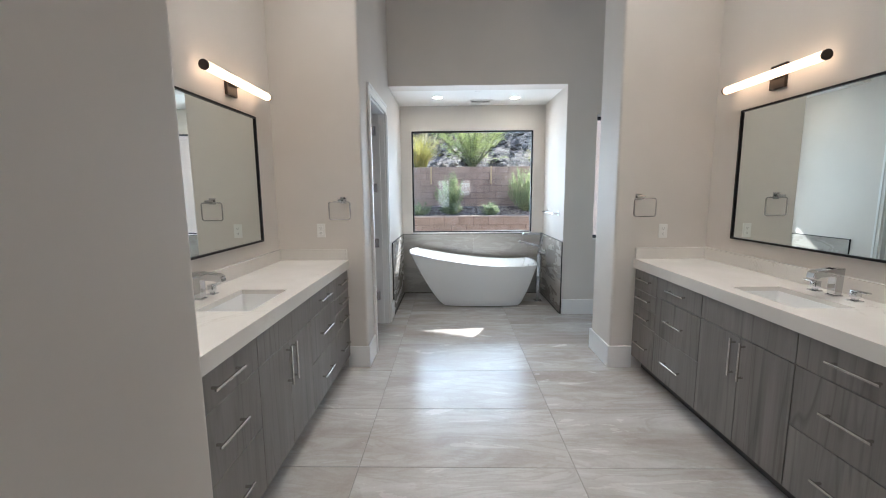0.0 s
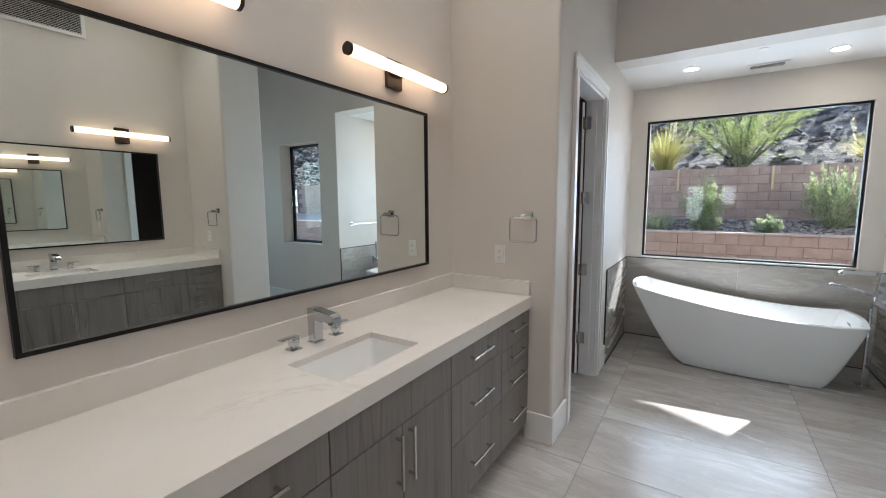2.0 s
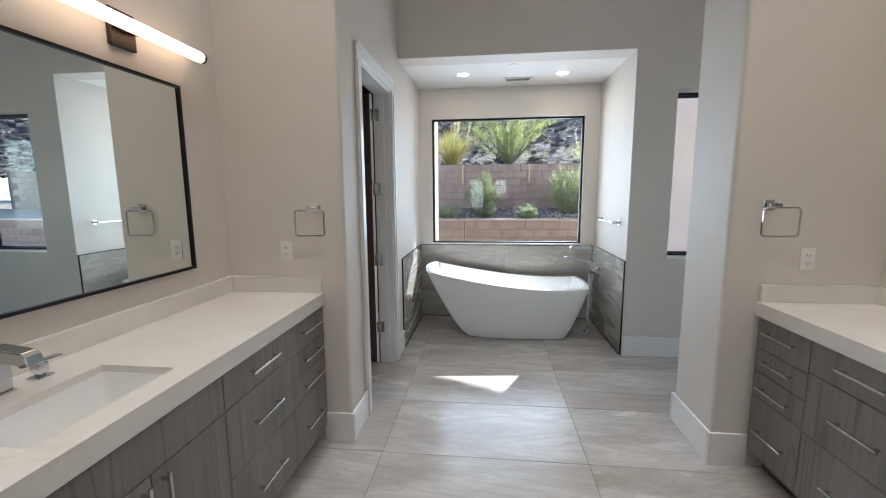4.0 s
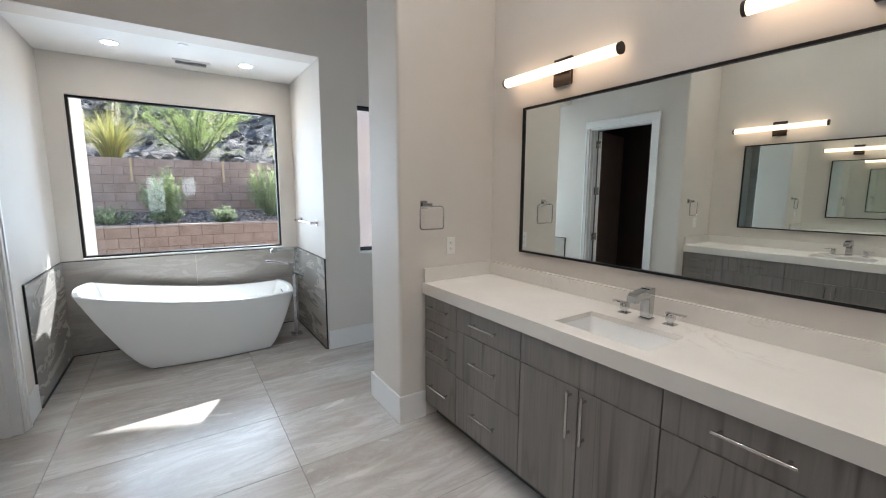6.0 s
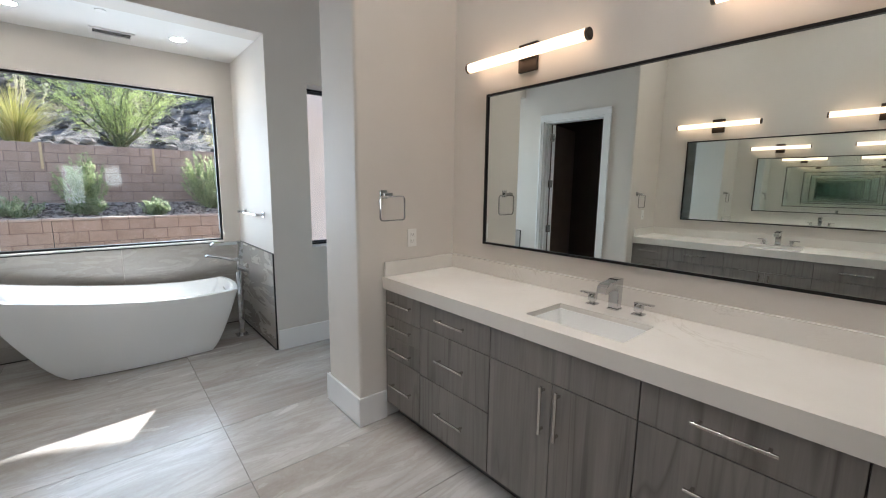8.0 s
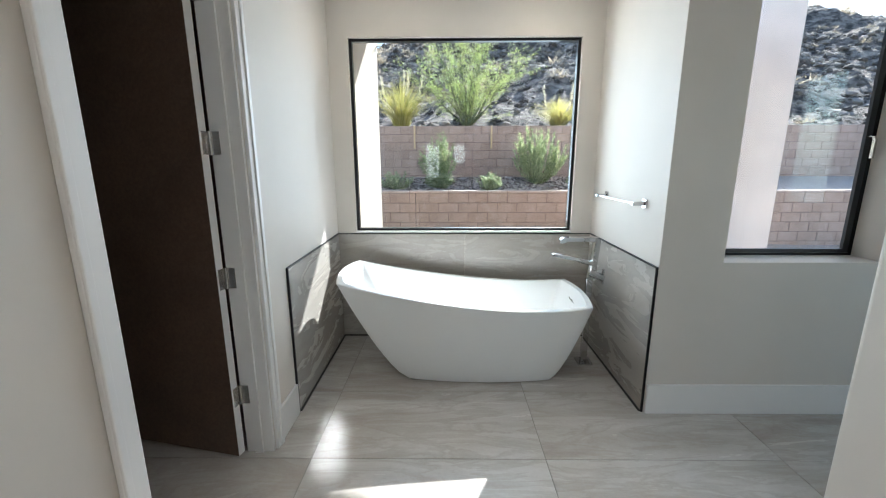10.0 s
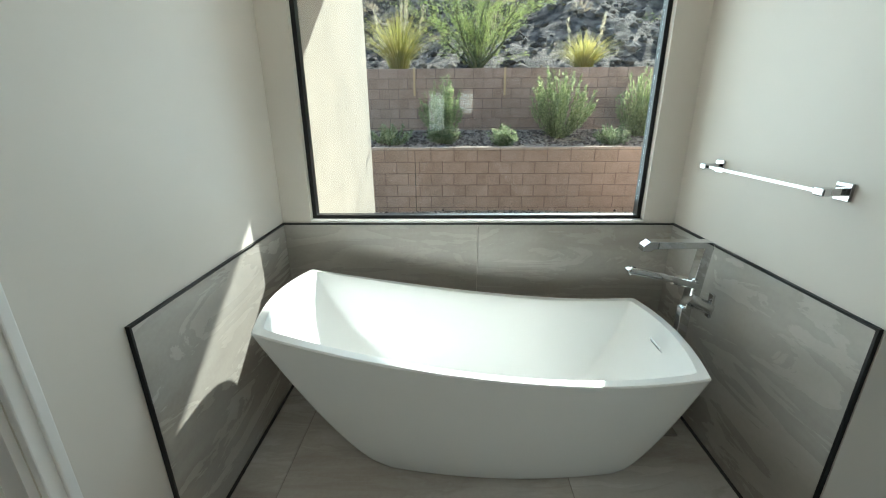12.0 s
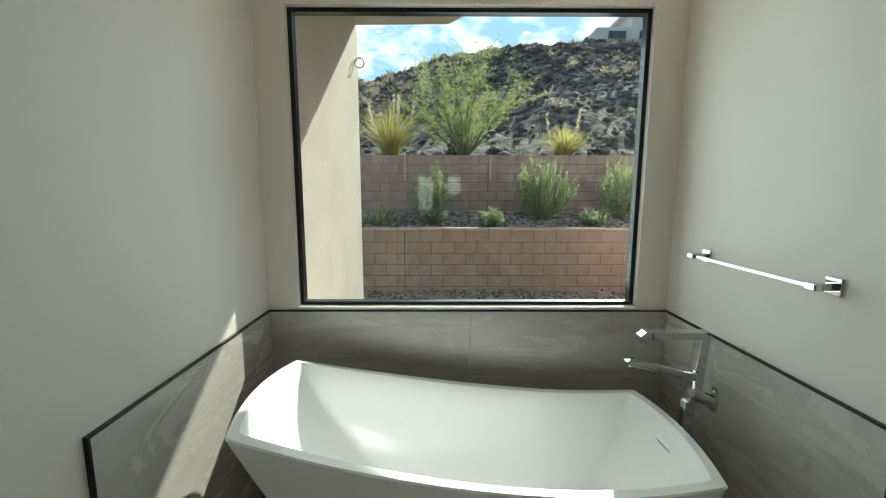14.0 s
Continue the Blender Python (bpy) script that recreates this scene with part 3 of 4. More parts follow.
def vanity(s):
    fx = side(s)
    for k, (a, b) in enumerate(zip(CY[s], CY[s][1:])):
        cabinet(a, b, s, ("narrow", "wide", "sink", "wide", "narrow")[k])
    edge = 0.593
    SY = 2.415 if s > 0 else 2.449
    lo, hi = sorted((fx(0.0005), fx(edge)))
    sk = sorted((fx(0.222), fx(0.498)))
    top = thing("countertop", (fx(edge / 2), SY, 0.880), "cream quartz vanity countertop with faint tan veins", "countertop")
    b = panel("z", 0.925, 0.955, (lo, hi), (Y0 + 0.002, YP - 0.0005), [(sk[0], sk[1], SY - 0.224, SY + 0.224)])
    bmesh.ops.bevel(b, geom=[e for e in b.edges if len(e.link_faces) == 2 and e.calc_face_angle(0) > 0.6], offset=0.003, segments=2, profile=0.5, affect="EDGES")
    under("slab", b, QUARTZ, top)
    under("apron", box(fx(edge - 0.016), fx(edge - 0.0004), Y0 + 0.002, YP - 0.0005, 0.880, 0.927, 0.002), QUARTZ, top)
    under("backsplash", box(fx(-0.006), fx(0.021), Y0 + 0.003, YP - 0.0205, 0.9555, 1.048), QUARTZ, top)
    under("side_splash", box(fx(0.0005), fx(edge - 0.012), YP - 0.0200, YP - 0.0005, 0.9555, 1.048, 0.002), QUARTZ, top)

    # undermount basin: a shell with sloping bottom
    basin = thing("sink", (fx(0.360), SY, 0.755), "white rectangular undermount ceramic sink", "sink")
    bm, rings = bmesh.new(), []
    for z, inset, r in ((0.9185, -0.016, 0.02), (0.9185, -0.002, 0.02), (0.84, 0.004, 0.03), (0.775, 0.02, 0.05), (0.757, 0.05, 0.06), (0.75, 0.11, 0.03)):
        hx, hy = 0.138 - inset, 0.224 - inset
        ring = []
        for cx, cy, a0 in ((1, 1, 0), (-1, 1, 90), (-1, -1, 180), (1, -1, 270)):
            for k in range(5):
                a = radians(a0 + k * 22.5)
                ring.append(bm.verts.new((cx * (hx - r) + r * math.cos(a), cy * (hy - r) + r * math.sin(a), z - 0.75)))
        rings.append(ring)
    for p, q in zip(rings, rings[1:]):
        for k in range(20):
            bm.faces.new((p[k], p[(k + 1) % 20], q[(k + 1) % 20], q[k]))
    bm.faces.new(rings[-1])
    bowl = part("basin", bm, CERAMIC, basin, smooth=True)
    sol = bowl.modifiers.new("thick", "SOLIDIFY")
    sol.thickness, sol.offset = 0.008, 1
    part("drain", cyl((0, 0, 0.0005), (0, 0, 0.006), 0.023, 24), CHROME, basin, "chrome drain")

    # widespread faucet
    f = thing("faucet", (fx(0.112), SY + 0.004, 0.955), "square chrome widespread faucet with two lever handles", "faucet")
    d = 1 if s > 0 else -1
    b = box(-0.026, 0.026, -0.026, 0.026, 0.0003, 0.008, 0.002)
    part("base_plate", b, CHROME, f)
    b = wedge([(-0.020 * d, 0.008), (0.018 * d, 0.008), (0.021 * d, 0.108), (0.100 * d, 0.101), (0.112 * d, 0.092), (0.138 * d, 0.098), (0.134 * d, 0.126), (0.118 * d, 0.138), (0.020 * d, 0.150), (-0.024 * d, 0.150)], 0.023)
    part("spout", b, CHROME, f)
    for o in (-0.112, 0.112):
        b = box(-0.025, 0.025, o - 0.025, o + 0.025, 0.0003, 0.007, 0.002)
        b = box(-0.010, 0.010, o - 0.010, o + 0.010, 0.007, 0.018, bm=b)
        b = box(-0.017, 0.017, o - 0.017, o + 0.017, 0.018, 0.050, 0.003, bm=b)
        w = 0.02 if o > 0 else -0.02
        b = box(-0.016, 0.016, min(o - w, o + w * 3.2), max(o - w, o + w * 3.2), 0.050, 0.058, 0.003, bm=b)
        part("lever_handle", b, CHROME, f, smooth=True)

    # mirror
    mi = thing("mirror", (fx(0.0), 2.505, 1.64), "large rectangular wall mirror in a thin black frame", "mirror")
    y0, y1, z0, z1, w = 1.545, 3.400, 1.154, 2.081, 0.013
    a, c = sorted((fx(0.001), fx(0.024)))
    under("frame", panel("x", a, c, (y0, y1), (z0, z1), [(y0 + w, y1 - w, z0 + w, z1 - w)]), BLACK, mi, "thin black metal frame")
    a, c = sorted((fx(0.002), fx(0.014)))
    under("glass", panel("x", a, c, (y0 + w, y1 - w), (z0 + w, z1 - w)), MIRROR, mi, "silvered glass")

    # bar lights
    for ym in (3.098, 1.775):
        li = thing("vanity_light", (fx(0.0), ym, 2.242), "glowing opal tube bar light on a dark bronze plate", "wall light", "vanity bar lights")
        under("backplate", box(fx(0.0005), fx(0.022), ym - 0.062, ym + 0.062, 2.160, 2.310, 0.003), BRONZE, li, "dark bronze plate")
        under("arm", box(fx(0.022), fx(0.052), ym - 0.05, ym + 0.05, 2.225, 2.259, 0.002), BRONZE, li)
        under("tube", cyl((fx(0.078), ym - 0.395, 2.242), (fx(0.078), ym + 0.395, 2.242), 0.0275, 24), TUBE, li, "lit opal tube", True)
        for e in (-1, 1):
            under("end_cap", cyl((fx(0.078), ym + e * 0.395, 2.242), (fx(0.078), ym + e * 0.410, 2.242), 0.029, 24), BRONZE, li, "dark bronze end cap", True)


# the two vanity walls splay a little towards the entrance
def splayed(s, angle):
    before = set(bpy.data.objects)
    fx = side(s)
    a, c = sorted((fx(-0.16), fx(0.0)))
    structure(put("wall_vanity_left" if s > 0 else "wall_vanity_right", panel("x", a, c, (Y0 - 0.06, YP + 0.03), (LO, H)), PAINT), "greige painted drywall behind the vanity")
    vanity(s)
    if s < 0:
        air_grille()
    pivot = Vector((fx(0), YP, 0))
    m = Matrix.Translation(pivot) @ Matrix.Rotation(angle, 4, "Z") @ Matrix.Translation(-pivot)
    for o in list(bpy.data.objects):
        if o not in before and o.parent is None:
            o.matrix_world = m @ o.matrix_world


def air_grille():
    """Return grille high on the wall over the mirror."""
    g = thing("air_grille", (XR, 2.43, 3.27), "white louvred return air grille", "vent")
    under("frame", panel("x", XR - 0.012, XR - 0.0003, (1.98, 2.89), (3.105, 3.435), [(2.01, 2.86, 3.135, 3.405)]), TRIM, g)
    # no duct is modelled: a black sheet gives the shade between the slats
    under("backing", box(XR - 0.001, XR - 0.0003, 2.01, 2.86, 3.135, 3.405), SLOT, g, "black sheet for the unlit depth behind the louvres")
    for k in range(18):
        z = 3.1425 + k * 0.015
        s = box(XR - 0.010, XR - 0.0015, 2.01, 2.86, z - 0.001, z + 0.001)
        bmesh.ops.rotate(s, cent=(XR - 0.006, 2.4, z), matrix=Matrix.Rotation(radians(-35), 3, "Y"), verts=s.verts)
        under("slat", s, TRIM, g)


splayed(1, 0.0)
splayed(-1, 0.0165)


# ---------------------------------------------------------------- fittings on the piers
def towel_ring(x, ring_x, z):
    t = thing("towel_ring", (x, YP, z), "square chrome towel ring on a wall plate", "towel ring", "towel rings")
    part("wall_plate", box(-0.026, 0.026, -0.009, -0.0003, -0.026, 0.026, 0.002), CHROME, t)
    b = box(-0.011, 0.011, -0.062, -0.009, -0.011, 0.011, 0.002)
    b = box(-0.032, 0.032, -0.064, -0.046, -0.010, 0.010, 0.003, bm=b)
    part("arm", b, CHROME, t)
    cx, cz, hx, hz, r = ring_x - x, -0.085, 0.087, 0.073, 0.018
    path = []
    for sx, sz, a0 in ((1, 1, 0), (-1, 1, 90), (-1, -1, 180), (1, -1, 270)):
        for k in range(6):
            a = radians(a0 + k * 18)
            path.append(Vector((cx + sx * (hx - r) + r * math.cos(a), -0.055, cz + sz * (hz - r) + r * math.sin(a))))
    bm, rings = bmesh.new(), []
    for i, p in enumerate(path):
        d = (path[(i + 1) % len(path)] - path[i - 1]).normalized()
        up = d.cross(Vector((0, 1, 0)))
        rings.append([bm.verts.new(p + 0.0052 * (math.cos(q) * Vector((0, 1, 0)) + math.sin(q) * up)) for q in (k * math.pi / 4 for k in range(8))])
    for i in range(len(rings)):
        a, c = rings[i], rings[(i + 1) % len(rings)]
        for k in range(8):
            bm.faces.new((a[k], a[(k + 1) % 8], c[(k + 1) % 8], c[k]))
    part("ring", bm, CHROME, t, smooth=True)


towel_ring(-0.658, -0.679, 1.458)
towel_ring(1.780, 1.814, 1.466)


def outlet(x, z):
    o = thing("outlet", (x, YP, z), "white two-gang receptacle plate on the wall", "outlet", "wall outlets")
    part("plate", box(-0.035, 0.035, -0.006, -0.0003, -0.058, 0.058, 0.002), PLASTIC, o)
    for dz in (-0.0205, 0.0205):
        r = part("receptacle", box(-0.0165, 0.0165, -0.0085, -0.0062, dz - 0.0145, dz + 0.0145, 0.002), PLASTIC, o)
        for dx in (-0.0065, 0.0065):
            part("slot", box(dx - 0.0012, dx + 0.0012, -0.0092, -0.0086, dz - 0.002, dz + 0.007), SLOT, r)
        part("slot", box(-0.0025, 0.0025, -0.0092, -0.0086, dz - 0.010, dz - 0.006), SLOT, r)


outlet(-0.857, 1.206)
outlet(1.996, 1.184)


# ---------------------------------------------------------------- tub alcove
TUB_Z = lambda x: 0.566 + 0.172 * max(0.0, (1.02 - x) / 1.32) ** 1.7 + 0.02 * max(0.0, (x - 1.02) / 0.35) ** 2
RIM = [(-0.285, 5.520), (1.338, 5.492), (1.338, 6.150), (-0.272, 6.150)]
BULGE = [0.052, 0.045, 0.045, 0.052]
FOOT = [(0.150, 5.640), (1.125, 5.625), (1.125, 6.050), (0.150, 6.060)]
FOOT_BULGE = [0.045, 0.01, 0.01, 0.02]


def loop_points(corners, bulge, n=20):
    out = []
    for k in range(4):
        a, c = Vector(corners[k]), Vector(corners[(k + 1) % 4])
        d = (c - a).normalized()
        nrm = Vector((d.y, -d.x))
        for i in range(n):
            t = 0.5 - 0.5 * math.cos(math.pi * i / n)
            out.append(a.lerp(c, t) + nrm * bulge[k] * 4 * t * (1 - t))
    return out


def soften(points, times):
    for _ in range(times):
        m = len(points)
        points = [(points[i - 1] + points[i] * 2 + points[(i + 1) % m]) / 4 for i in range(m)]
    return points


def bathtub():
    t = thing("bathtub", (0.53, 5.83, 0.0), "white freestanding slipper bathtub with sloping ends", "bathtub")
    rim, foot = soften(loop_points(RIM, BULGE), 2), soften(loop_points(FOOT, FOOT_BULGE), 2)
    bm, rings = bmesh.new(), []

    def ring(pts, zs):
        rings.append([bm.verts.new((p.x - 0.53, p.y - 5.83, z)) for p, z in zip(pts, zs)])

    steps = 12
    for k in range(steps + 1):
        f = k / steps
        g = f ** 0.74
        pts = [a.lerp(c, g) for a, c in zip(foot, rim)]
        ring(pts, [0.010 + f * (TUB_Z(c.x) - 0.016) for c in rim])

    def inward(pts, d):
        return [Vector((0.53 + (p.x - 0.53) * (1 - d / 0.83), 5.83 + (p.y - 5.83) * (1 - d / 0.345))) for p in pts]

    zr = [TUB_Z(c.x) for c in rim]
    ring(inward(rim, 0.004), zr)
    inner = inward(rim, 0.034)
    ring(inner, zr)
    ring(inward(rim, 0.041), [z - 0.012 for z in zr])
    foot = soften(foot, 40)
    bottom = [Vector((0.33 + (p.x - 0.15) * 0.68, 5.83 + (p.y - 5.83) * 0.80)) for p in foot]
    for k in range(1, 11):
        f = k / 10
        g = f ** 1.25
        pts = [a.lerp(c, g) for a, c in zip(inward(rim, 0.041), bottom)]
        ring(pts, [z - 0.012 - (z - 0.012 - 0.125) * (1 - (1 - f) ** 1.5) for z in zr])
    for p, q in zip(rings, rings[1:]):
        m = len(p)
        for i in range(m):
            bm.faces.new((p[i], p[(i + 1) % m], q[(i + 1) % m], q[i]))
    bm.faces.new(rings[0])
    bm.faces.new(rings[-1])
    part("tub_shell", bm, ACRYLIC, t, smooth=True)
    # near-black inset foot draws the shadow line under the tub
    part("plinth", box(0.165 - 0.53, 1.11 - 0.53, 5.645 - 5.83, 6.045 - 5.83, 0.0003, 0.0098), SLOT, t, "recessed foot, blackened for the shadow gap under the tub")
    # overflow slot and badge on the foot end
    o = box(-0.045, 0.045, -0.003, 0.003, -0.012, 0.012, 0.002)
    o2 = Matrix.Translation((1.293 - 0.53, -0.03, 0.528)) @ Matrix.Rotation(radians(-28), 4, "Y") @ Matrix.Rotation(radians(90), 4, "Z")
    bmesh.ops.transform(o, verts=o.verts, matrix=o2)
    ov = part("overflow", o, CHROME, t, "chrome overflow slot")
    s = box(-0.037, 0.037, -0.0036, 0.0036, -0.005, 0.005)
    bmesh.ops.transform(s, verts=s.verts, matrix=o2)
    part("slot", s, SLOT, ov)
    part("drain", cyl((0.1, 0, 0.126), (0.1, 0, 0.131), 0.03, 24), CHROME, t, "chrome drain")


bathtub()


def tub_filler():
    f = thing("tub_filler", (1.445, 5.90, 0.0), "chrome floor-mounted tub filler with hand shower", "faucet")
    part("base_plate", box(-0.055, 0.055, -0.055, 0.055, 0.0003, 0.012, 0.003), CHROME, f)
    part("post", box(-0.024, 0.020, -0.018, 0.018, 0.012, 0.66, 0.003), CHROME, f)
    b = wedge([(-0.012, 0.66), (0.034, 0.66), (0.056, 0.945), (0.048, 0.962), (-0.205, 0.962), (-0.228, 0.945), (-0.232, 0.920), (-0.196, 0.920), (-0.186, 0.930), (0.018, 0.932)], 0.024)
    part("spout", b, CHROME, f)
    part("valve_body", cyl((-0.015, -0.03, 0.715), (0.085, -0.03, 0.665), 0.027, 24), CHROME, f, smooth=True)
    part("lever_handle", box(0.080, 0.092, -0.045, -0.015, 0.625, 0.735, 0.003), CHROME, f)
    part("holder", cyl((0.0, -0.03, 0.71), (0.0, -0.03, 0.80), 0.011, 16), CHROME, f, smooth=True)
    part("hand_shower", sweep([(0.01, -0.03, 0.775), (-0.10, -0.03, 0.805), (-0.27, -0.03, 0.842), (-0.285, -0.03, 0.835)], 0.018, 0.013, bevel=0.003), CHROME, f, smooth=True)
    b = None
    for k in range(7):
        x = -0.09 + k * 0.014
        b = cyl((x, -0.030, 0.796 - 0.27 * (x + 0.09) * 0.8), (x + 0.010, -0.030, 0.793 - 0.27 * (x + 0.09) * 0.8), 0.017, 12, bm=b)
    part("grip", b, CHROME, f, smooth=True)


tub_filler()


def towel_bar():
    t = thing("towel_bar", (AR, 5.80, 1.240), "square chrome towel bar on two wall plates", "towel bar")
    for y in (-0.297, 0.297):
        b = box(-0.010, -0.0003, y - 0.027, y + 0.027, -0.027, 0.027, 0.002)
        b = box(-0.072, -0.010, y - 0.0115, y + 0.0115, -0.0115, 0.0115, 0.002, bm=b)
        b = box(-0.082, -0.056, y - 0.020, y + 0.020, -0.012, 0.012, 0.004, bm=b)
        part("mount", b, CHROME, t)
    part("bar", box(-0.072, -0.062, -0.280, 0.280, -0.006, 0.006, 0.001), CHROME, t)


towel_bar()


def downlight(x, y, z=ZS):
    d = thing("downlight", (x, y, z), "lit recessed ceiling downlight with white trim", "downlight", "recessed downlights")
    bm, rings = bmesh.new(), []
    for r, z in ((0.070, -0.0005), (0.069, -0.006), (0.058, -0.007), (0.052, -0.0008)):
        rings.append([bm.verts.new((r * math.cos(a), r * math.sin(a), z)) for a in (k * math.tau / 32 for k in range(32))])
    for p, q in zip(rings, rings[1:]):
        for k in range(32):
            bm.faces.new((p[k], p[(k + 1) % 32], q[(k + 1) % 32], q[k]))
    part("trim_ring", bm, TRIM, d, smooth=True)
    part("lens", cyl((0, 0, -0.0045), (0, 0, -0.0010), 0.052, 32), DOWNLIGHT, d, "lit frosted lens")


downlight(0.070, 5.845)
downlight(1.090, 5.918)
# unseen downlights added on the high ceiling to light counters and floor from above
for x, y in ((-0.55, 1.9), (-0.55, 3.1), (1.72, 1.9), (1.72, 3.1), (0.58, 2.5)):
    downlight(x, y, H)
    downlight_lamp(x, y, H - 0.012, 1.5)

v = thing("ceiling_vent", (0.647, 6.105, ZS), "white louvred ceiling supply vent", "vent")
# black sheet on the solid ceiling paints the shade inside the vent
part("backing", box(-0.125, 0.125, -0.06, 0.06, -0.0012, -0.0003), SLOT, v, "black sheet for the unlit depth of the vent")
fr = panel("z", -0.010, -0.0004, (-0.15, 0.15), (-0.085, 0.085), [(-0.125, 0.125, -0.06, 0.06)])
part("frame", fr, TRIM, v)
for k in range(5):
    y = -0.048 + k * 0.024
    s = box(-0.125, 0.125, y - 0.0085, y + 0.0085, -0.007, -0.0055)
    bmesh.ops.rotate(s, cent=(0, y, -0.006), matrix=Matrix.Rotation(radians(16), 3, "X"), verts=s.verts)
    part("slat", s, TRIM, v)
k = thing("sprinkler_cap", (0.573, 5.585, ZS), "small flat white ceiling sprinkler cover", "sprinkler")
part("disc", cyl((0, 0, -0.005), (0, 0, -0.0003), 0.035, 32), TRIM, k)

# shower room beyond the pier
sg = thing("shower_screen", (3.4, 4.30, 0.0), "clear glass shower door with a chrome pull", "shower screen")
part("pane", box(-0.75, 0.95, -0.005, 0.005, 0.004, 2.25), SHOWER_GLASS, sg, "clear glass")
b = cyl((-0.1, 0.05, 0.85), (-0.1, 0.05, 1.30), 0.010, 12)
for z in (0.90, 1.25):
    b = cyl((-0.1, 0.005, z), (-0.1, 0.05, z), 0.008, 12, bm=b)
part("pull", b, CHROME, sg, "chrome pull", True)
sh = thing("wall_shower", (3.7, 2.14, 2.2), "round chrome shower head on a wall arm", "shower head")
part("arm", cyl((0, 0.0005, 0), (0, 0.45, 0.05), 0.012, 12), CHROME, sh, smooth=True)
part("head", cyl((0, 0.45, 0.02), (0, 0.45, 0.045), 0.12, 32), CHROME, sh, smooth=True)

# ---------------------------------------------------------------- outside
GZ = -0.26      # gravel level at the foot of the lower wall
W1, W1_TOP = 11.55, 0.872
W2, W2_TOP = 13.70, 2.335


def ground_z(x, y):
    if y < W1 + 0.1:
        return GZ + 0.02 * math.sin(x * 1.3)
    if y < W2 + 0.1:
        return 0.80 + 0.27 * (y - W1) / (W2 - W1)
    ridge = 12.2 + 4.9 / (1 + math.exp(-(x + 0.5) / 4.0))
    f = min(1.0, max(0.0, (y - 15.2) / 34.0))
    z = 2.22 + (ridge - 2.22) * f ** 1.06
    if y > 49:
        z -= (y - 49) * 0.12
    rough = min(1, max(0, (y - 15) / 5))
    near = min(1, max(0, (60 - y) / 10))
    z += rough * near * (0.16 * noise.noise((x * 2.6, y * 2.6, 5)) + 0.10 * abs(noise.noise((x * 5.0, y * 5.0, 9))))
    z += rough * (1.5 * noise.noise((x * 0.11, y * 0.11, 3)) + 0.7 * noise.noise((x * 0.35, y * 0.35, 7)) + 0.28 * noise.noise((x * 1.1, y * 1.1, 1)))
    return z


def terrain():
    for name, mat, label, y0, y1, dy, x0, x1, dx in (
            ("ground", GRAVEL, "brown gravel ground at the house", 6.61, W1 + 0.05, 0.5, -14, 22, 0.6),
            ("ground_terrace", GRAVEL, "brown gravel terrace between the block walls", W1 + 0.13, W2 + 0.05, 0.27, -14, 22, 0.6),
            ("backdrop_hill", HILL, "dark rocky volcanic hillside with dry scrub", W2 + 0.13, 62, 0.22, -18, 36, 0.22)):
        bm = bmesh.new()
        nx, ny = int((x1 - x0) / dx) + 1, int((y1 - y0) / dy) + 1
        rows = [[bm.verts.new((x0 + dx * i, y0 + (y1 - y0) * j / (ny - 1), ground_z(x0 + dx * i, y0 + (y1 - y0) * j / (ny - 1)))) for i in range(nx)] for j in range(ny)]
        for r, q in zip(rows, rows[1:]):
            for i in range(nx - 1):
                bm.faces.new((r[i], r[i + 1], q[i + 1], q[i]))
        structure(put(name, bm, mat, smooth=True), label, "ground")
    bm = box(-400, 400, -400, 900, -3.0, -2.6)
    structure(put("ground_far", bm, HILL), "dark desert ground reaching the horizon", "ground")


terrain()


def stones(name, count, area, size, mat, label, seed, squash=0.7):
    """Loose stones lying on the ground, one mesh."""
    rng = random.Random(seed)
    verts, faces = [], []
    base = bmesh.new()
    bmesh.ops.create_icosphere(base, subdivisions=1, radius=1)
    bv = [v.co.copy() for v in base.verts]
    bf = [[v.index for v in f.verts] for f in base.faces]
    base.free()
    for _ in range(count):
        x, y = rng.uniform(*area[:2]), rng.uniform(*area[2:])
        s = size[0] + (size[1] - size[0]) * rng.random() ** 2.5
        if area[3] > 20:
            s *= 0.5 + y / 40
        z = ground_z(x, y)
        rot = Euler((rng.random() * 6, rng.random() * 6, rng.random() * 6)).to_matrix()
        k = len(verts)
        for v in bv:
            p = rot @ (v * rng.uniform(0.65, 1.2))
            verts.append((x + p.x * s, y + p.y * s, z + s * 0.15 + p.z * s * squash))
        faces += [[k + i for i in f] for f in bf]
    me = bpy.data.meshes.new(name)
    me.from_pydata(verts, [], faces)
    me.materials.append(mat)
    return tagged(new(name, me), label, "stones", kind="stuff")


stones("hill_rocks", 16000, (-13, 27, 15.0, 50), (0.02, 0.24), ROCK, "dark volcanic rocks strewn on the hillside", 4)
stones("gravel_stones", 2600, (-0.9, 5.5, 10.2, 11.5), (0.012, 0.035), PEBBLE, "brown gravel stones by the lower wall", 5)
stones("terrace_gravel", 3800, (-2.2, 6.5, 11.8, 13.6), (0.015, 0.045), PEBBLE, "brown gravel stones on the terrace", 6)


def to_mesh(name, verts, faces, mat, parent):
    me = bpy.data.meshes.new(name)
    me.from_pydata(verts, [], faces)
    me.materials.append(mat)
    ob = new(name, me)
    ob.parent = parent
    return ob


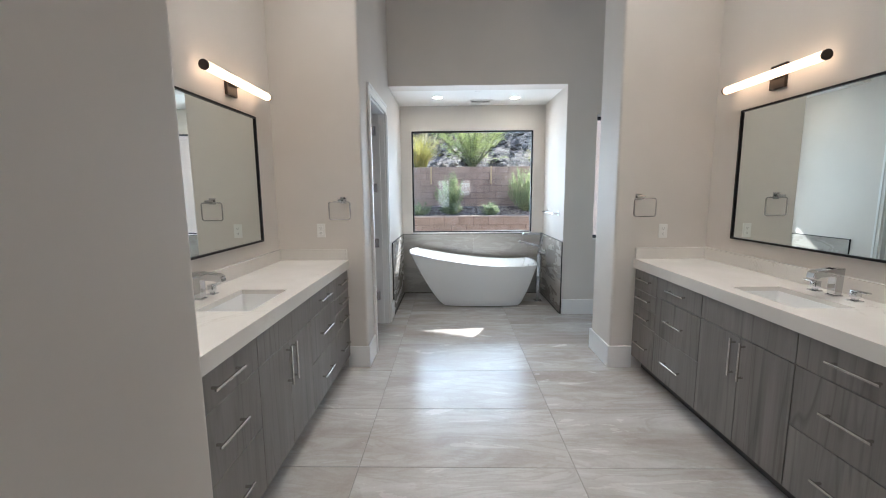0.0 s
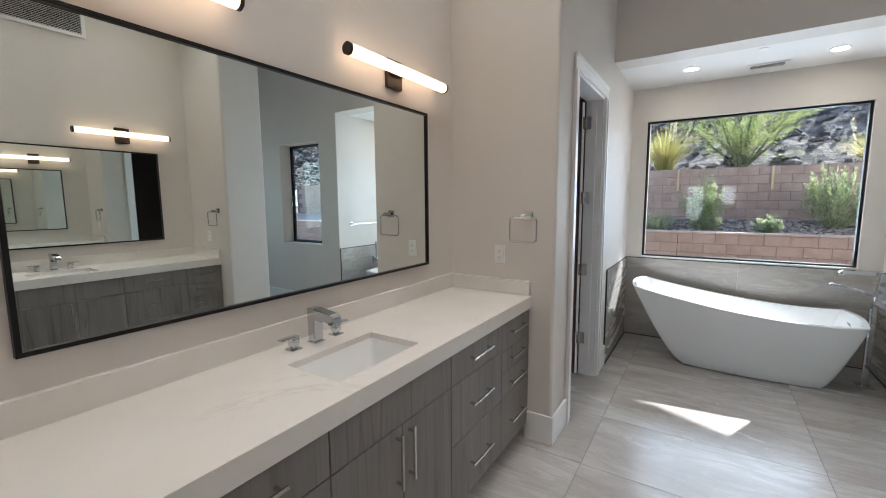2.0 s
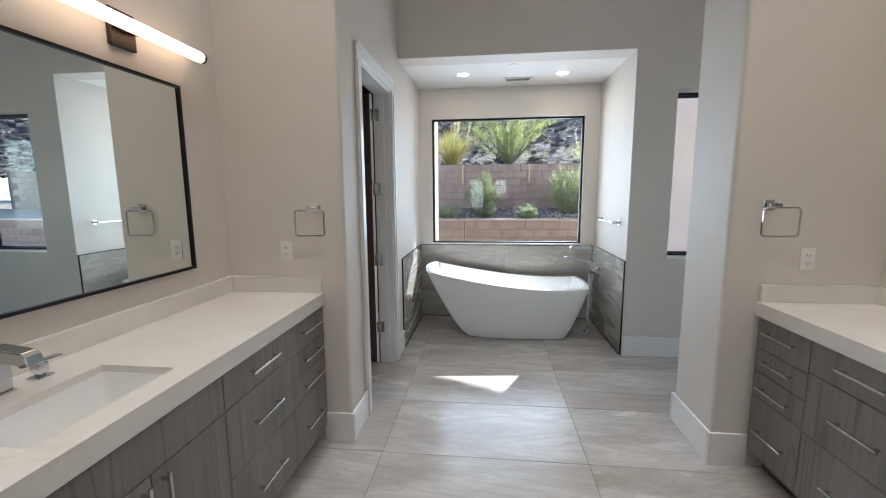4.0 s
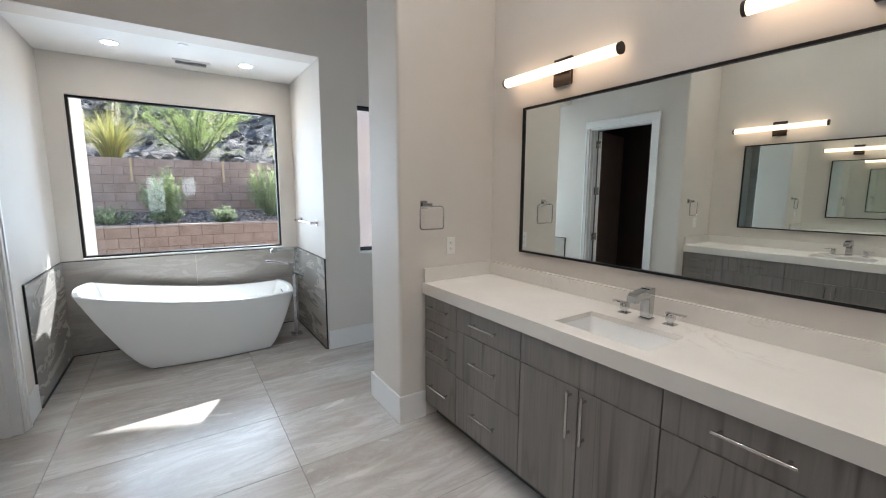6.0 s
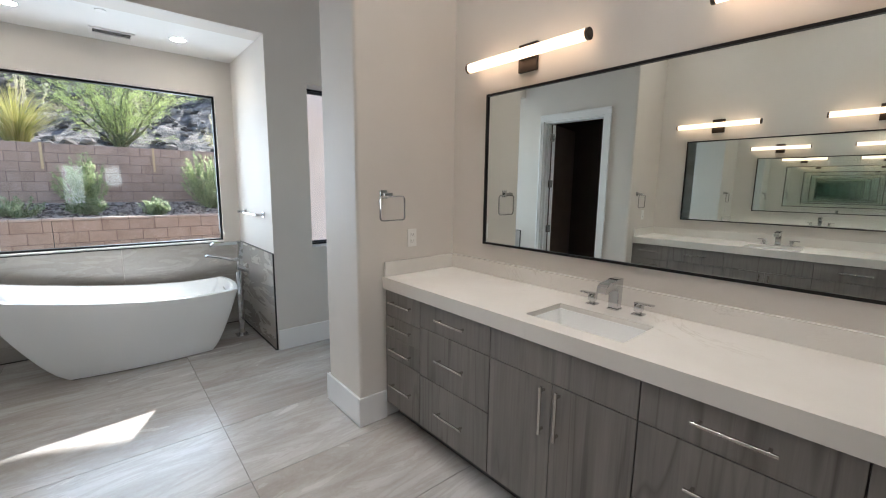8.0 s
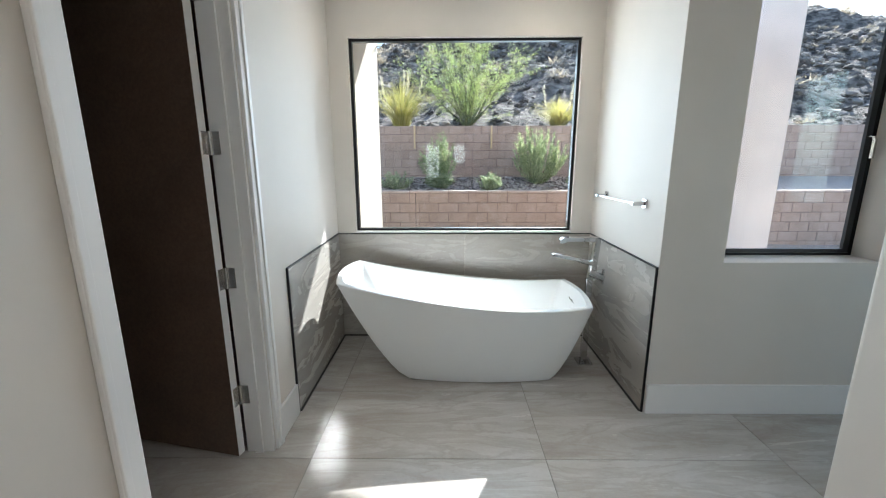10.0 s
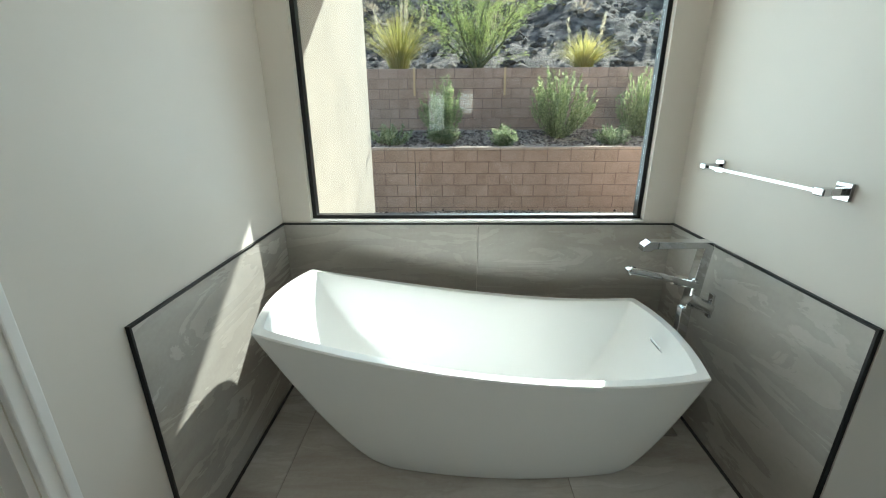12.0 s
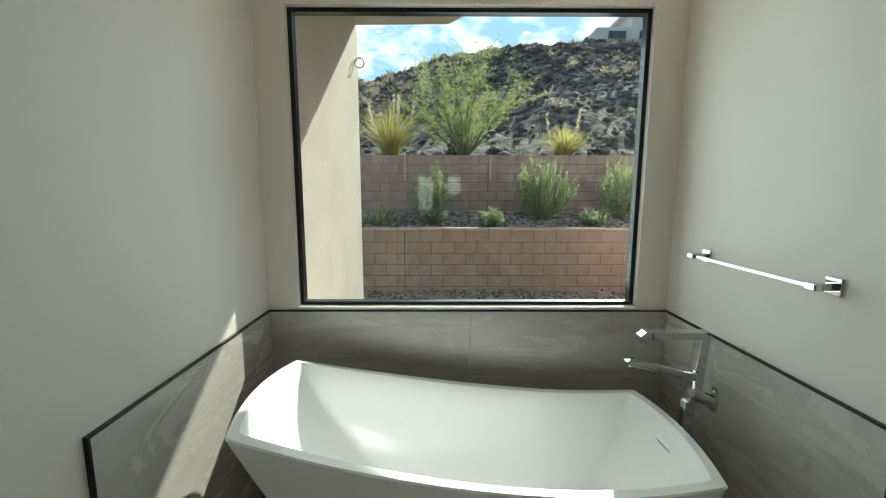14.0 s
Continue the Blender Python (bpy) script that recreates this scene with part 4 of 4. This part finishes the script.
def leaves_part(name, spots, rng, long, wide, mat, parent, up=0.0):
    verts, faces = [], []
    for p, d in spots:
        d = (Vector(d) + Vector((rng.gauss(0, 0.35), rng.gauss(0, 0.35), rng.gauss(up, 0.35)))).normalized()
        s = d.cross(Vector((rng.gauss(0, 1), rng.gauss(0, 1), rng.gauss(0, 1)))).normalized()
        l, w = long * rng.uniform(0.6, 1.3), wide * rng.uniform(0.7, 1.3)
        k, n = len(verts), d.cross(s) * w * 0.5
        verts += [p, p + d * l * 0.5 + s * w + n, p + d * l, p + d * l * 0.5 - s * w + n]
        faces += [(k, k + 1, k + 2), (k, k + 2, k + 3)]
    return to_mesh(name, verts, faces, mat, parent)


def twig(bm, pts, r0, r1, n=6):
    rings = []
    for i, p in enumerate(pts):
        d = (pts[min(i + 1, len(pts) - 1)] - pts[max(i - 1, 0)]).normalized()
        a = d.orthogonal().normalized()
        c = d.cross(a)
        r = r0 + (r1 - r0) * i / (len(pts) - 1)
        rings.append([bm.verts.new(p + r * (math.cos(q) * a + math.sin(q) * c)) for q in (k * math.tau / n for k in range(n))])
    for p, q in zip(rings, rings[1:]):
        for k in range(n):
            bm.faces.new((p[k], p[(k + 1) % n], q[(k + 1) % n], q[k]))


def tree(x, y, height, spread, seed, leaves):
    """Many-stemmed desert tree: limbs fan up from the base, feathery leaves along the twigs."""
    rng = random.Random(seed)
    t = thing("tree", (x, y, ground_z(x, y) - 0.05), "feathery green desert tree with many thin limbs", "tree")
    bm, spots = bmesh.new(), []
    for i in range(16):
        a = i * 2.4 + rng.random()
        lean = rng.uniform(0.15, 1.0)
        tip = Vector((math.cos(a) * spread * lean, math.sin(a) * spread * lean, height * rng.uniform(0.6, 1.0) * (1.08 - 0.5 * lean)))
        pts = [Vector((0.04 * math.cos(a), 0.04 * math.sin(a), 0))]
        for k in range(1, 7):
            f = k / 6
            pts.append(Vector((tip.x * f ** 1.3, tip.y * f ** 1.3, tip.z * f)) + Vector((rng.gauss(0, 0.05), rng.gauss(0, 0.05), 0)))
        twig(bm, pts, 0.038, 0.006)
        for k in range(16):
            f = rng.uniform(0.22, 1.0)
            j = min(5, int(f * 6))
            p = pts[j].lerp(pts[j + 1], f * 6 - j)
            d = (pts[j + 1] - pts[j]).normalized() + Vector((rng.gauss(0, 0.7), rng.gauss(0, 0.7), rng.gauss(0.1, 0.4)))
            d.normalize()
            ln = spread * rng.uniform(0.2, 0.42)
            q = [p + d * ln * s + Vector((0, 0, 0.05 * ln * math.sin(s * 3))) for s in (0, 0.33, 0.66, 1.0)]
            twig(bm, q, 0.007, 0.002, 4)
            for m in range(leaves):
                s = rng.uniform(0.1, 1.05)
                spots.append((p + d * ln * s + Vector((rng.gauss(0, 0.05), rng.gauss(0, 0.05), rng.gauss(0, 0.05))), d))
    part("trunk", bm, BARK, t, "thin green-grey limbs", True)
    leaves_part("crown", spots, rng, 0.062, 0.0078, LEAF_TREE, t)


tree(1.0, 15.2, 2.9, 2.35, 11, 46)
tree(6.75, 15.2, 3.1, 1.7, 12, 44)


def shrub(x, y, height, spread, seed, stems, per, mat, label, leaf=(0.065, 0.012)):
    rng = random.Random(seed)
    s = thing("shrub", (x, y, ground_z(x, y) - 0.02), label, "shrub")
    bm, spots = bmesh.new(), []
    for i in range(stems):
        a, o = rng.random() * math.tau, rng.random() ** 0.6
        tip = Vector((math.cos(a) * spread * o, math.sin(a) * spread * o, height * rng.uniform(0.6, 1.06) * (1 - 0.42 * o * o)))
        pts = [Vector((tip.x * f ** 0.5 * 0.95, tip.y * f ** 0.5 * 0.95, tip.z * f)) for f in (0.02, 0.35, 0.7, 1.0)]
        twig(bm, pts, 0.006, 0.002, 4)
        for k in range(per):
            f = rng.uniform(0.12, 1.0)
            j = 0 if f < 0.35 else 1 if f < 0.7 else 2
            p = pts[j].lerp(pts[j + 1], rng.random()) + Vector((rng.gauss(0, 0.012), rng.gauss(0, 0.012), rng.gauss(0, 0.02)))
            spots.append((p, Vector((math.cos(a) * 0.4, math.sin(a) * 0.4, 0.8))))
    part("stems", bm, BARK, s)
    leaves_part("foliage", spots, rng, leaf[0], leaf[1], mat, s)


SAGE = "silvery green upright sage shrub on the gravel terrace"
shrub(2.50, 12.75, 1.28, 0.74, 21, 84, 96, LEAF_SAGE, SAGE)
shrub(0.22, 12.85, 1.15, 0.52, 22, 60, 64, LEAF_SAGE, SAGE)
shrub(4.15, 12.9, 1.32, 0.54, 23, 66, 84, LEAF_SAGE, SAGE)
LOW = "low bright green flowering ground shrub on the gravel terrace"
for k, (x, y, sp) in enumerate(((-0.72, 12.15, 0.42), (1.32, 12.0, 0.27), (3.35, 12.1, 0.30), (0.25, 12.25, 0.36))):
    shrub(x, y, 0.38, sp * 1.15, 30 + k, 46, 34, LEAF_LOW, LOW, (0.045, 0.014))


def grass_clump(x, y, height, spread, seed, plumes):
    rng = random.Random(seed)
    g = thing("ornamental_grass", (x, y, ground_z(x, y) - 0.05), "yellow-green fountain grass clump with dry plumes", "grass clump")
    verts, faces = [], []
    for i in range(560):
        a, o = rng.random() * math.tau, rng.random() ** 0.7
        h, r = height * rng.uniform(0.6, 1.0), spread * o
        k = len(verts)
        w = Vector((-math.sin(a), math.cos(a), 0)) * 0.013
        for j, f in enumerate((0, 0.4, 0.75, 1.0)):
            p = Vector((math.cos(a) * r * (0.08 + f ** 1.9), math.sin(a) * r * (0.08 + f ** 1.9), h * (f - 0.30 * o * f ** 3)))
            ww = w * (1 - f * 0.95)
            verts += [p - ww, p + ww]
        faces += [(k + 2 * j, k + 2 * j + 1, k + 2 * j + 3, k + 2 * j + 2) for j in range(3)]
    to_mesh("blades", verts, faces, LEAF_GRASS, g)
    spots = []
    for i in range(plumes):
        a = rng.random() * math.tau
        base = Vector((math.cos(a) * spread * 0.35, math.sin(a) * spread * 0.35, height * 0.55))
        way = Vector((math.cos(a) * 0.2, math.sin(a) * 0.2, 1)).normalized()
        for k in range(130):
            spots.append((base + way * rng.random() ** 0.8 * 0.62 + Vector((rng.gauss(0, 0.016), rng.gauss(0, 0.016), 0)), way))
    leaves_part("plumes", spots, rng, 0.07, 0.004, PLUME, g)


grass_clump(-0.80, 14.35, 1.55, 1.30, 41, 5)
grass_clump(3.38, 14.4, 1.05, 0.95, 42, 2)


def scrub():
    """Dry scrub dotted over the slope, one mesh."""
    rng = random.Random(50)
    verts, faces = [], []
    for i in range(330):
        x, y = rng.uniform(-20, 34), 16 + 33 * rng.random() ** 0.8
        if i % 3 == 0:
            y = rng.uniform(44, 50)
        r = rng.uniform(0.15, 0.45) * (0.6 + y / 45)
        z = ground_z(x, y)
        for _ in range(70):
            d = Vector((rng.gauss(0, 1), rng.gauss(0, 1), abs(rng.gauss(0, 1)))).normalized()
            p = Vector((x, y, z)) + d * r * rng.uniform(0.2, 0.9)
            s = d.cross(Vector((rng.gauss(0, 1), rng.gauss(0, 1), rng.gauss(0, 1)))).normalized() * r * 0.06
            k = len(verts)
            verts += [p - s, p + s, p + d * r * 0.45]
            faces.append((k, k + 1, k + 2))
    me = bpy.data.meshes.new("hill_scrub")
    me.from_pydata(verts, [], faces)
    me.materials.append(DRY)
    tagged(new("hill_scrub", me), "dry brown scrub dotted over the slope", "scrub", kind="stuff")


scrub()

# the house: wing wall, eaves, courtyard wall
structure(put("wall_house_wing", box(-1.6, -0.70, 6.62, 10.02, -0.4, 4.4), STUCCO), "cream stucco wing wall of the house")
structure(put("wall_house_face_left", box(-1.6, -0.70, 6.601, 6.62, -0.4, 4.4), STUCCO), "cream stucco")
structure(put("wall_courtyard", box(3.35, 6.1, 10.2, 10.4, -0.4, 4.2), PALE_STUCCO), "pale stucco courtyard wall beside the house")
b = bmesh.new()
# left of x = 0.85 the rim is pushed out to shape the wing wall's shadow
rim = [(-6, 6.62), (4.9, 6.62), (4.9, 9.0), (3.3, 8.98), (2.67, 9.106), (2.21, 9.305), (1.88, 9.39), (0.85, 9.45), (0.50, 9.90), (-6, 10.1)]
lo = [b.verts.new((x, y, 3.65)) for x, y in rim]
hi = [b.verts.new((x, y, 3.90)) for x, y in rim]
b.faces.new(lo), b.faces.new(hi)
for k in range(len(rim)):
    b.faces.new((lo[k], lo[(k + 1) % len(rim)], hi[(k + 1) % len(rim)], hi[k]))
structure(put("roof_eave", b, STUCCO), "deep stucco roof eave over the window", "roof")
structure(put("wall_house_upper", box(-1.6, 7.5, 6.60, 6.62, 3.05, 4.4), STUCCO), "cream stucco wall over the window")
hb = thing("hose_hook", (-0.70, 9.75, 3.13), "small grey ring fixed to the stucco wing wall", "hook")
bm, rings = bmesh.new(), []
for i in range(20):
    a = i * math.tau / 20
    c = Vector((0.075 + 0.06 * math.cos(a), 0, 0.06 * math.sin(a)))
    o = Vector((math.cos(a), 0, math.sin(a)))
    rings.append([bm.verts.new(c + 0.010 * (math.cos(q) * o + math.sin(q) * Vector((0, 1, 0)))) for q in (k * math.tau / 8 for k in range(8))])
for i in range(20):
    p, q = rings[i], rings[(i + 1) % 20]
    for k in range(8):
        bm.faces.new((p[k], p[(k + 1) % 8], q[(k + 1) % 8], q[k]))
part("ring", bm, NICKEL, hb, smooth=True)

# white house on the ridge
hs = thing("hill_house", (21.5, 52, 17.0), "white modern house on the ridge, seen far off", "house")
for name, dims in (("body", (-5, 12, -3, 5, -3, 1.3)), ("upper_storey", (-1.0, 9, -2, 5, 1.3, 3.2))):
    p = part(name, box(*dims), HOUSE_WHITE, hs)
    for k in range(3):
        x0 = dims[0] + 1.2 + k * 3.2
        part("window", box(x0, x0 + 1.8, dims[2] - 0.05, dims[2] + 0.05, dims[4] + (3.2 if dims[4] < 0 else 0.4), dims[5] - 0.35), HOUSE_GLASS, p)
part("roof", box(-1.6, 9.6, -2.6, 5.6, 3.2, 3.45), HOUSE_WHITE, hs)


# sky with broken cloud, far behind the hill
def cloud_backdrop():
    m = bpy.data.materials.new("blue_sky_with_cloud")
    m.use_nodes = True
    t = m.node_tree
    t.nodes.clear()
    out, em = t.nodes.new("ShaderNodeOutputMaterial"), t.nodes.new("ShaderNodeEmission")
    tc, mp, nz, rp = (t.nodes.new(k) for k in ("ShaderNodeTexCoord", "ShaderNodeMapping", "ShaderNodeTexNoise", "ShaderNodeValToRGB"))
    mp.inputs["Scale"].default_value = (0.006, 1, 0.011)
    nz.inputs["Scale"].default_value, nz.inputs["Detail"].default_value, nz.inputs["Roughness"].default_value = 2.6, 9, 0.55
    e = rp.color_ramp.elements
    e[0].position, e[0].color = 0.44, (0.34, 0.54, 0.80, 1)
    e[1].position, e[1].color = 0.60, (0.95, 0.96, 0.98, 1)
    em.inputs["Strength"].default_value = 1.0
    t.links.new(tc.outputs["Object"], mp.inputs[0])
    t.links.new(mp.outputs[0], nz.inputs["Vector"])
    t.links.new(nz.outputs["Fac"], rp.inputs["Fac"])
    t.links.new(rp.outputs[0], em.inputs["Color"])
    t.links.new(em.outputs[0], out.inputs["Surface"])
    b = box(-700, 900, 600, 601, -40, 320)
    structure(put("backdrop_sky", b, m), "blue sky with broken white cloud", "sky")


cloud_backdrop()


# ---------------------------------------------------------------- pieces: garden blocks and floor tiles
def block_wall(name, y, top, courses, x0, x1, label, cap):
    w = new(name)
    structure(w, label, "retaining wall")
    part("core", box(x0, x1, y + 0.008, y + 0.15, top - 0.2032 * courses - 0.5, top - 0.004), MORTAR, w, "recessed mortar core")
    b = box(-0.1985, 0.1985, -0.10, 0.10, -0.0970, 0.0970, 0.006, 1)
    me = bpy.data.meshes.new("block")
    b.to_mesh(me)
    b.free()
    me.materials.append(BLOCK)
    capm = None
    lift = 0.0
    if cap:
        b = box(-0.199, 0.199, -0.11, 0.11, -0.022, 0.022, 0.005, 1)
        capm = bpy.data.meshes.new("capstone")
        b.to_mesh(capm)
        b.free()
        capm.materials.append(CAPSTONE)
        lift = 0.047
    rng = random.Random(int(y * 10))
    n = int((x1 - x0) / 0.4064)
    if cap:
        for i in range(n):
            o = new("capstone", capm)
            o.parent, o.location = w, (x0 + 0.2 + i * 0.4064, y + 0.095, top - 0.022)
    for c in range(courses):
        z = top - lift - 0.1016 - c * 0.2032
        for i in range(n):
            o = new("block", me)
            o.parent = w
            o.location = (x0 + 0.2032 * (1 + c % 2) + i * 0.4064, y + 0.1 + rng.uniform(-0.002, 0.002), z)
    for i in range(5):
        part("weep_hole", cyl((x0 + 1.1 + i * 1.55, y - 0.004, top - lift - 0.2032 * (courses - 0.7)), (x0 + 1.1 + i * 1.55, y + 0.02, top - lift - 0.2032 * (courses - 0.7)), 0.022, 12), BLACK_HOLE, w)
    return w


block_wall("retaining_wall_lower", W1, W1_TOP, 6, -2.4, 13.0, "tan concrete block retaining wall with pale caps", True)
block_wall("retaining_wall_upper", W2, W2_TOP, 7, -3.2, 13.4, "tan concrete block retaining wall on the terrace", False)

STAKE = material("bare_pine_stake", (0.66, 0.50, 0.30), 0.8)
for x in (-0.41, 1.53, 5.1):
    s = thing("stake", (x, W2 - 0.012, W2_TOP - 0.50), "bare pine stake standing against the upper block wall", "stake", "pine stakes")
    part("post", box(-0.022, 0.022, -0.010, 0.011, -0.05, 0.51, 0.003, 1), STAKE, s)
structure(put("control_joint", box(-0.246, -0.236, W1 - 0.003, W1 + 0.02, GZ - 0.1, W1_TOP - 0.05), BLACK_HOLE), "dark control joint in the lower block wall", "joint")

floor = new("floor")
structure(floor, "large travertine-look porcelain floor tiles with thin grey joints", "floor")
part("grout_bed", box(-2.6, 4.74, -4.64, 6.60, -0.14, -0.0025), GROUT, floor, "thin grey grout")
b = box(-0.6000, 0.6000, -0.3089, 0.3089, -0.012, 0.0, 0.0015, 1)
tile_mesh = bpy.data.meshes.new("tile")
b.to_mesh(tile_mesh)
b.free()
tile_mesh.materials.append(FLOOR_TILE)
for i in range(-2, 4):
    for j in range(-13, 5):
        o = new("tile", tile_mesh)
        o.parent = floor
        o.location = (0.3195 + 1.203 * i, 3.3156 + 0.6208 * (j + 1), 0.0)
        if j == 4:   # the last row is cut at the outer wall
            o.location.y, o.scale.y = 6.352, 0.777
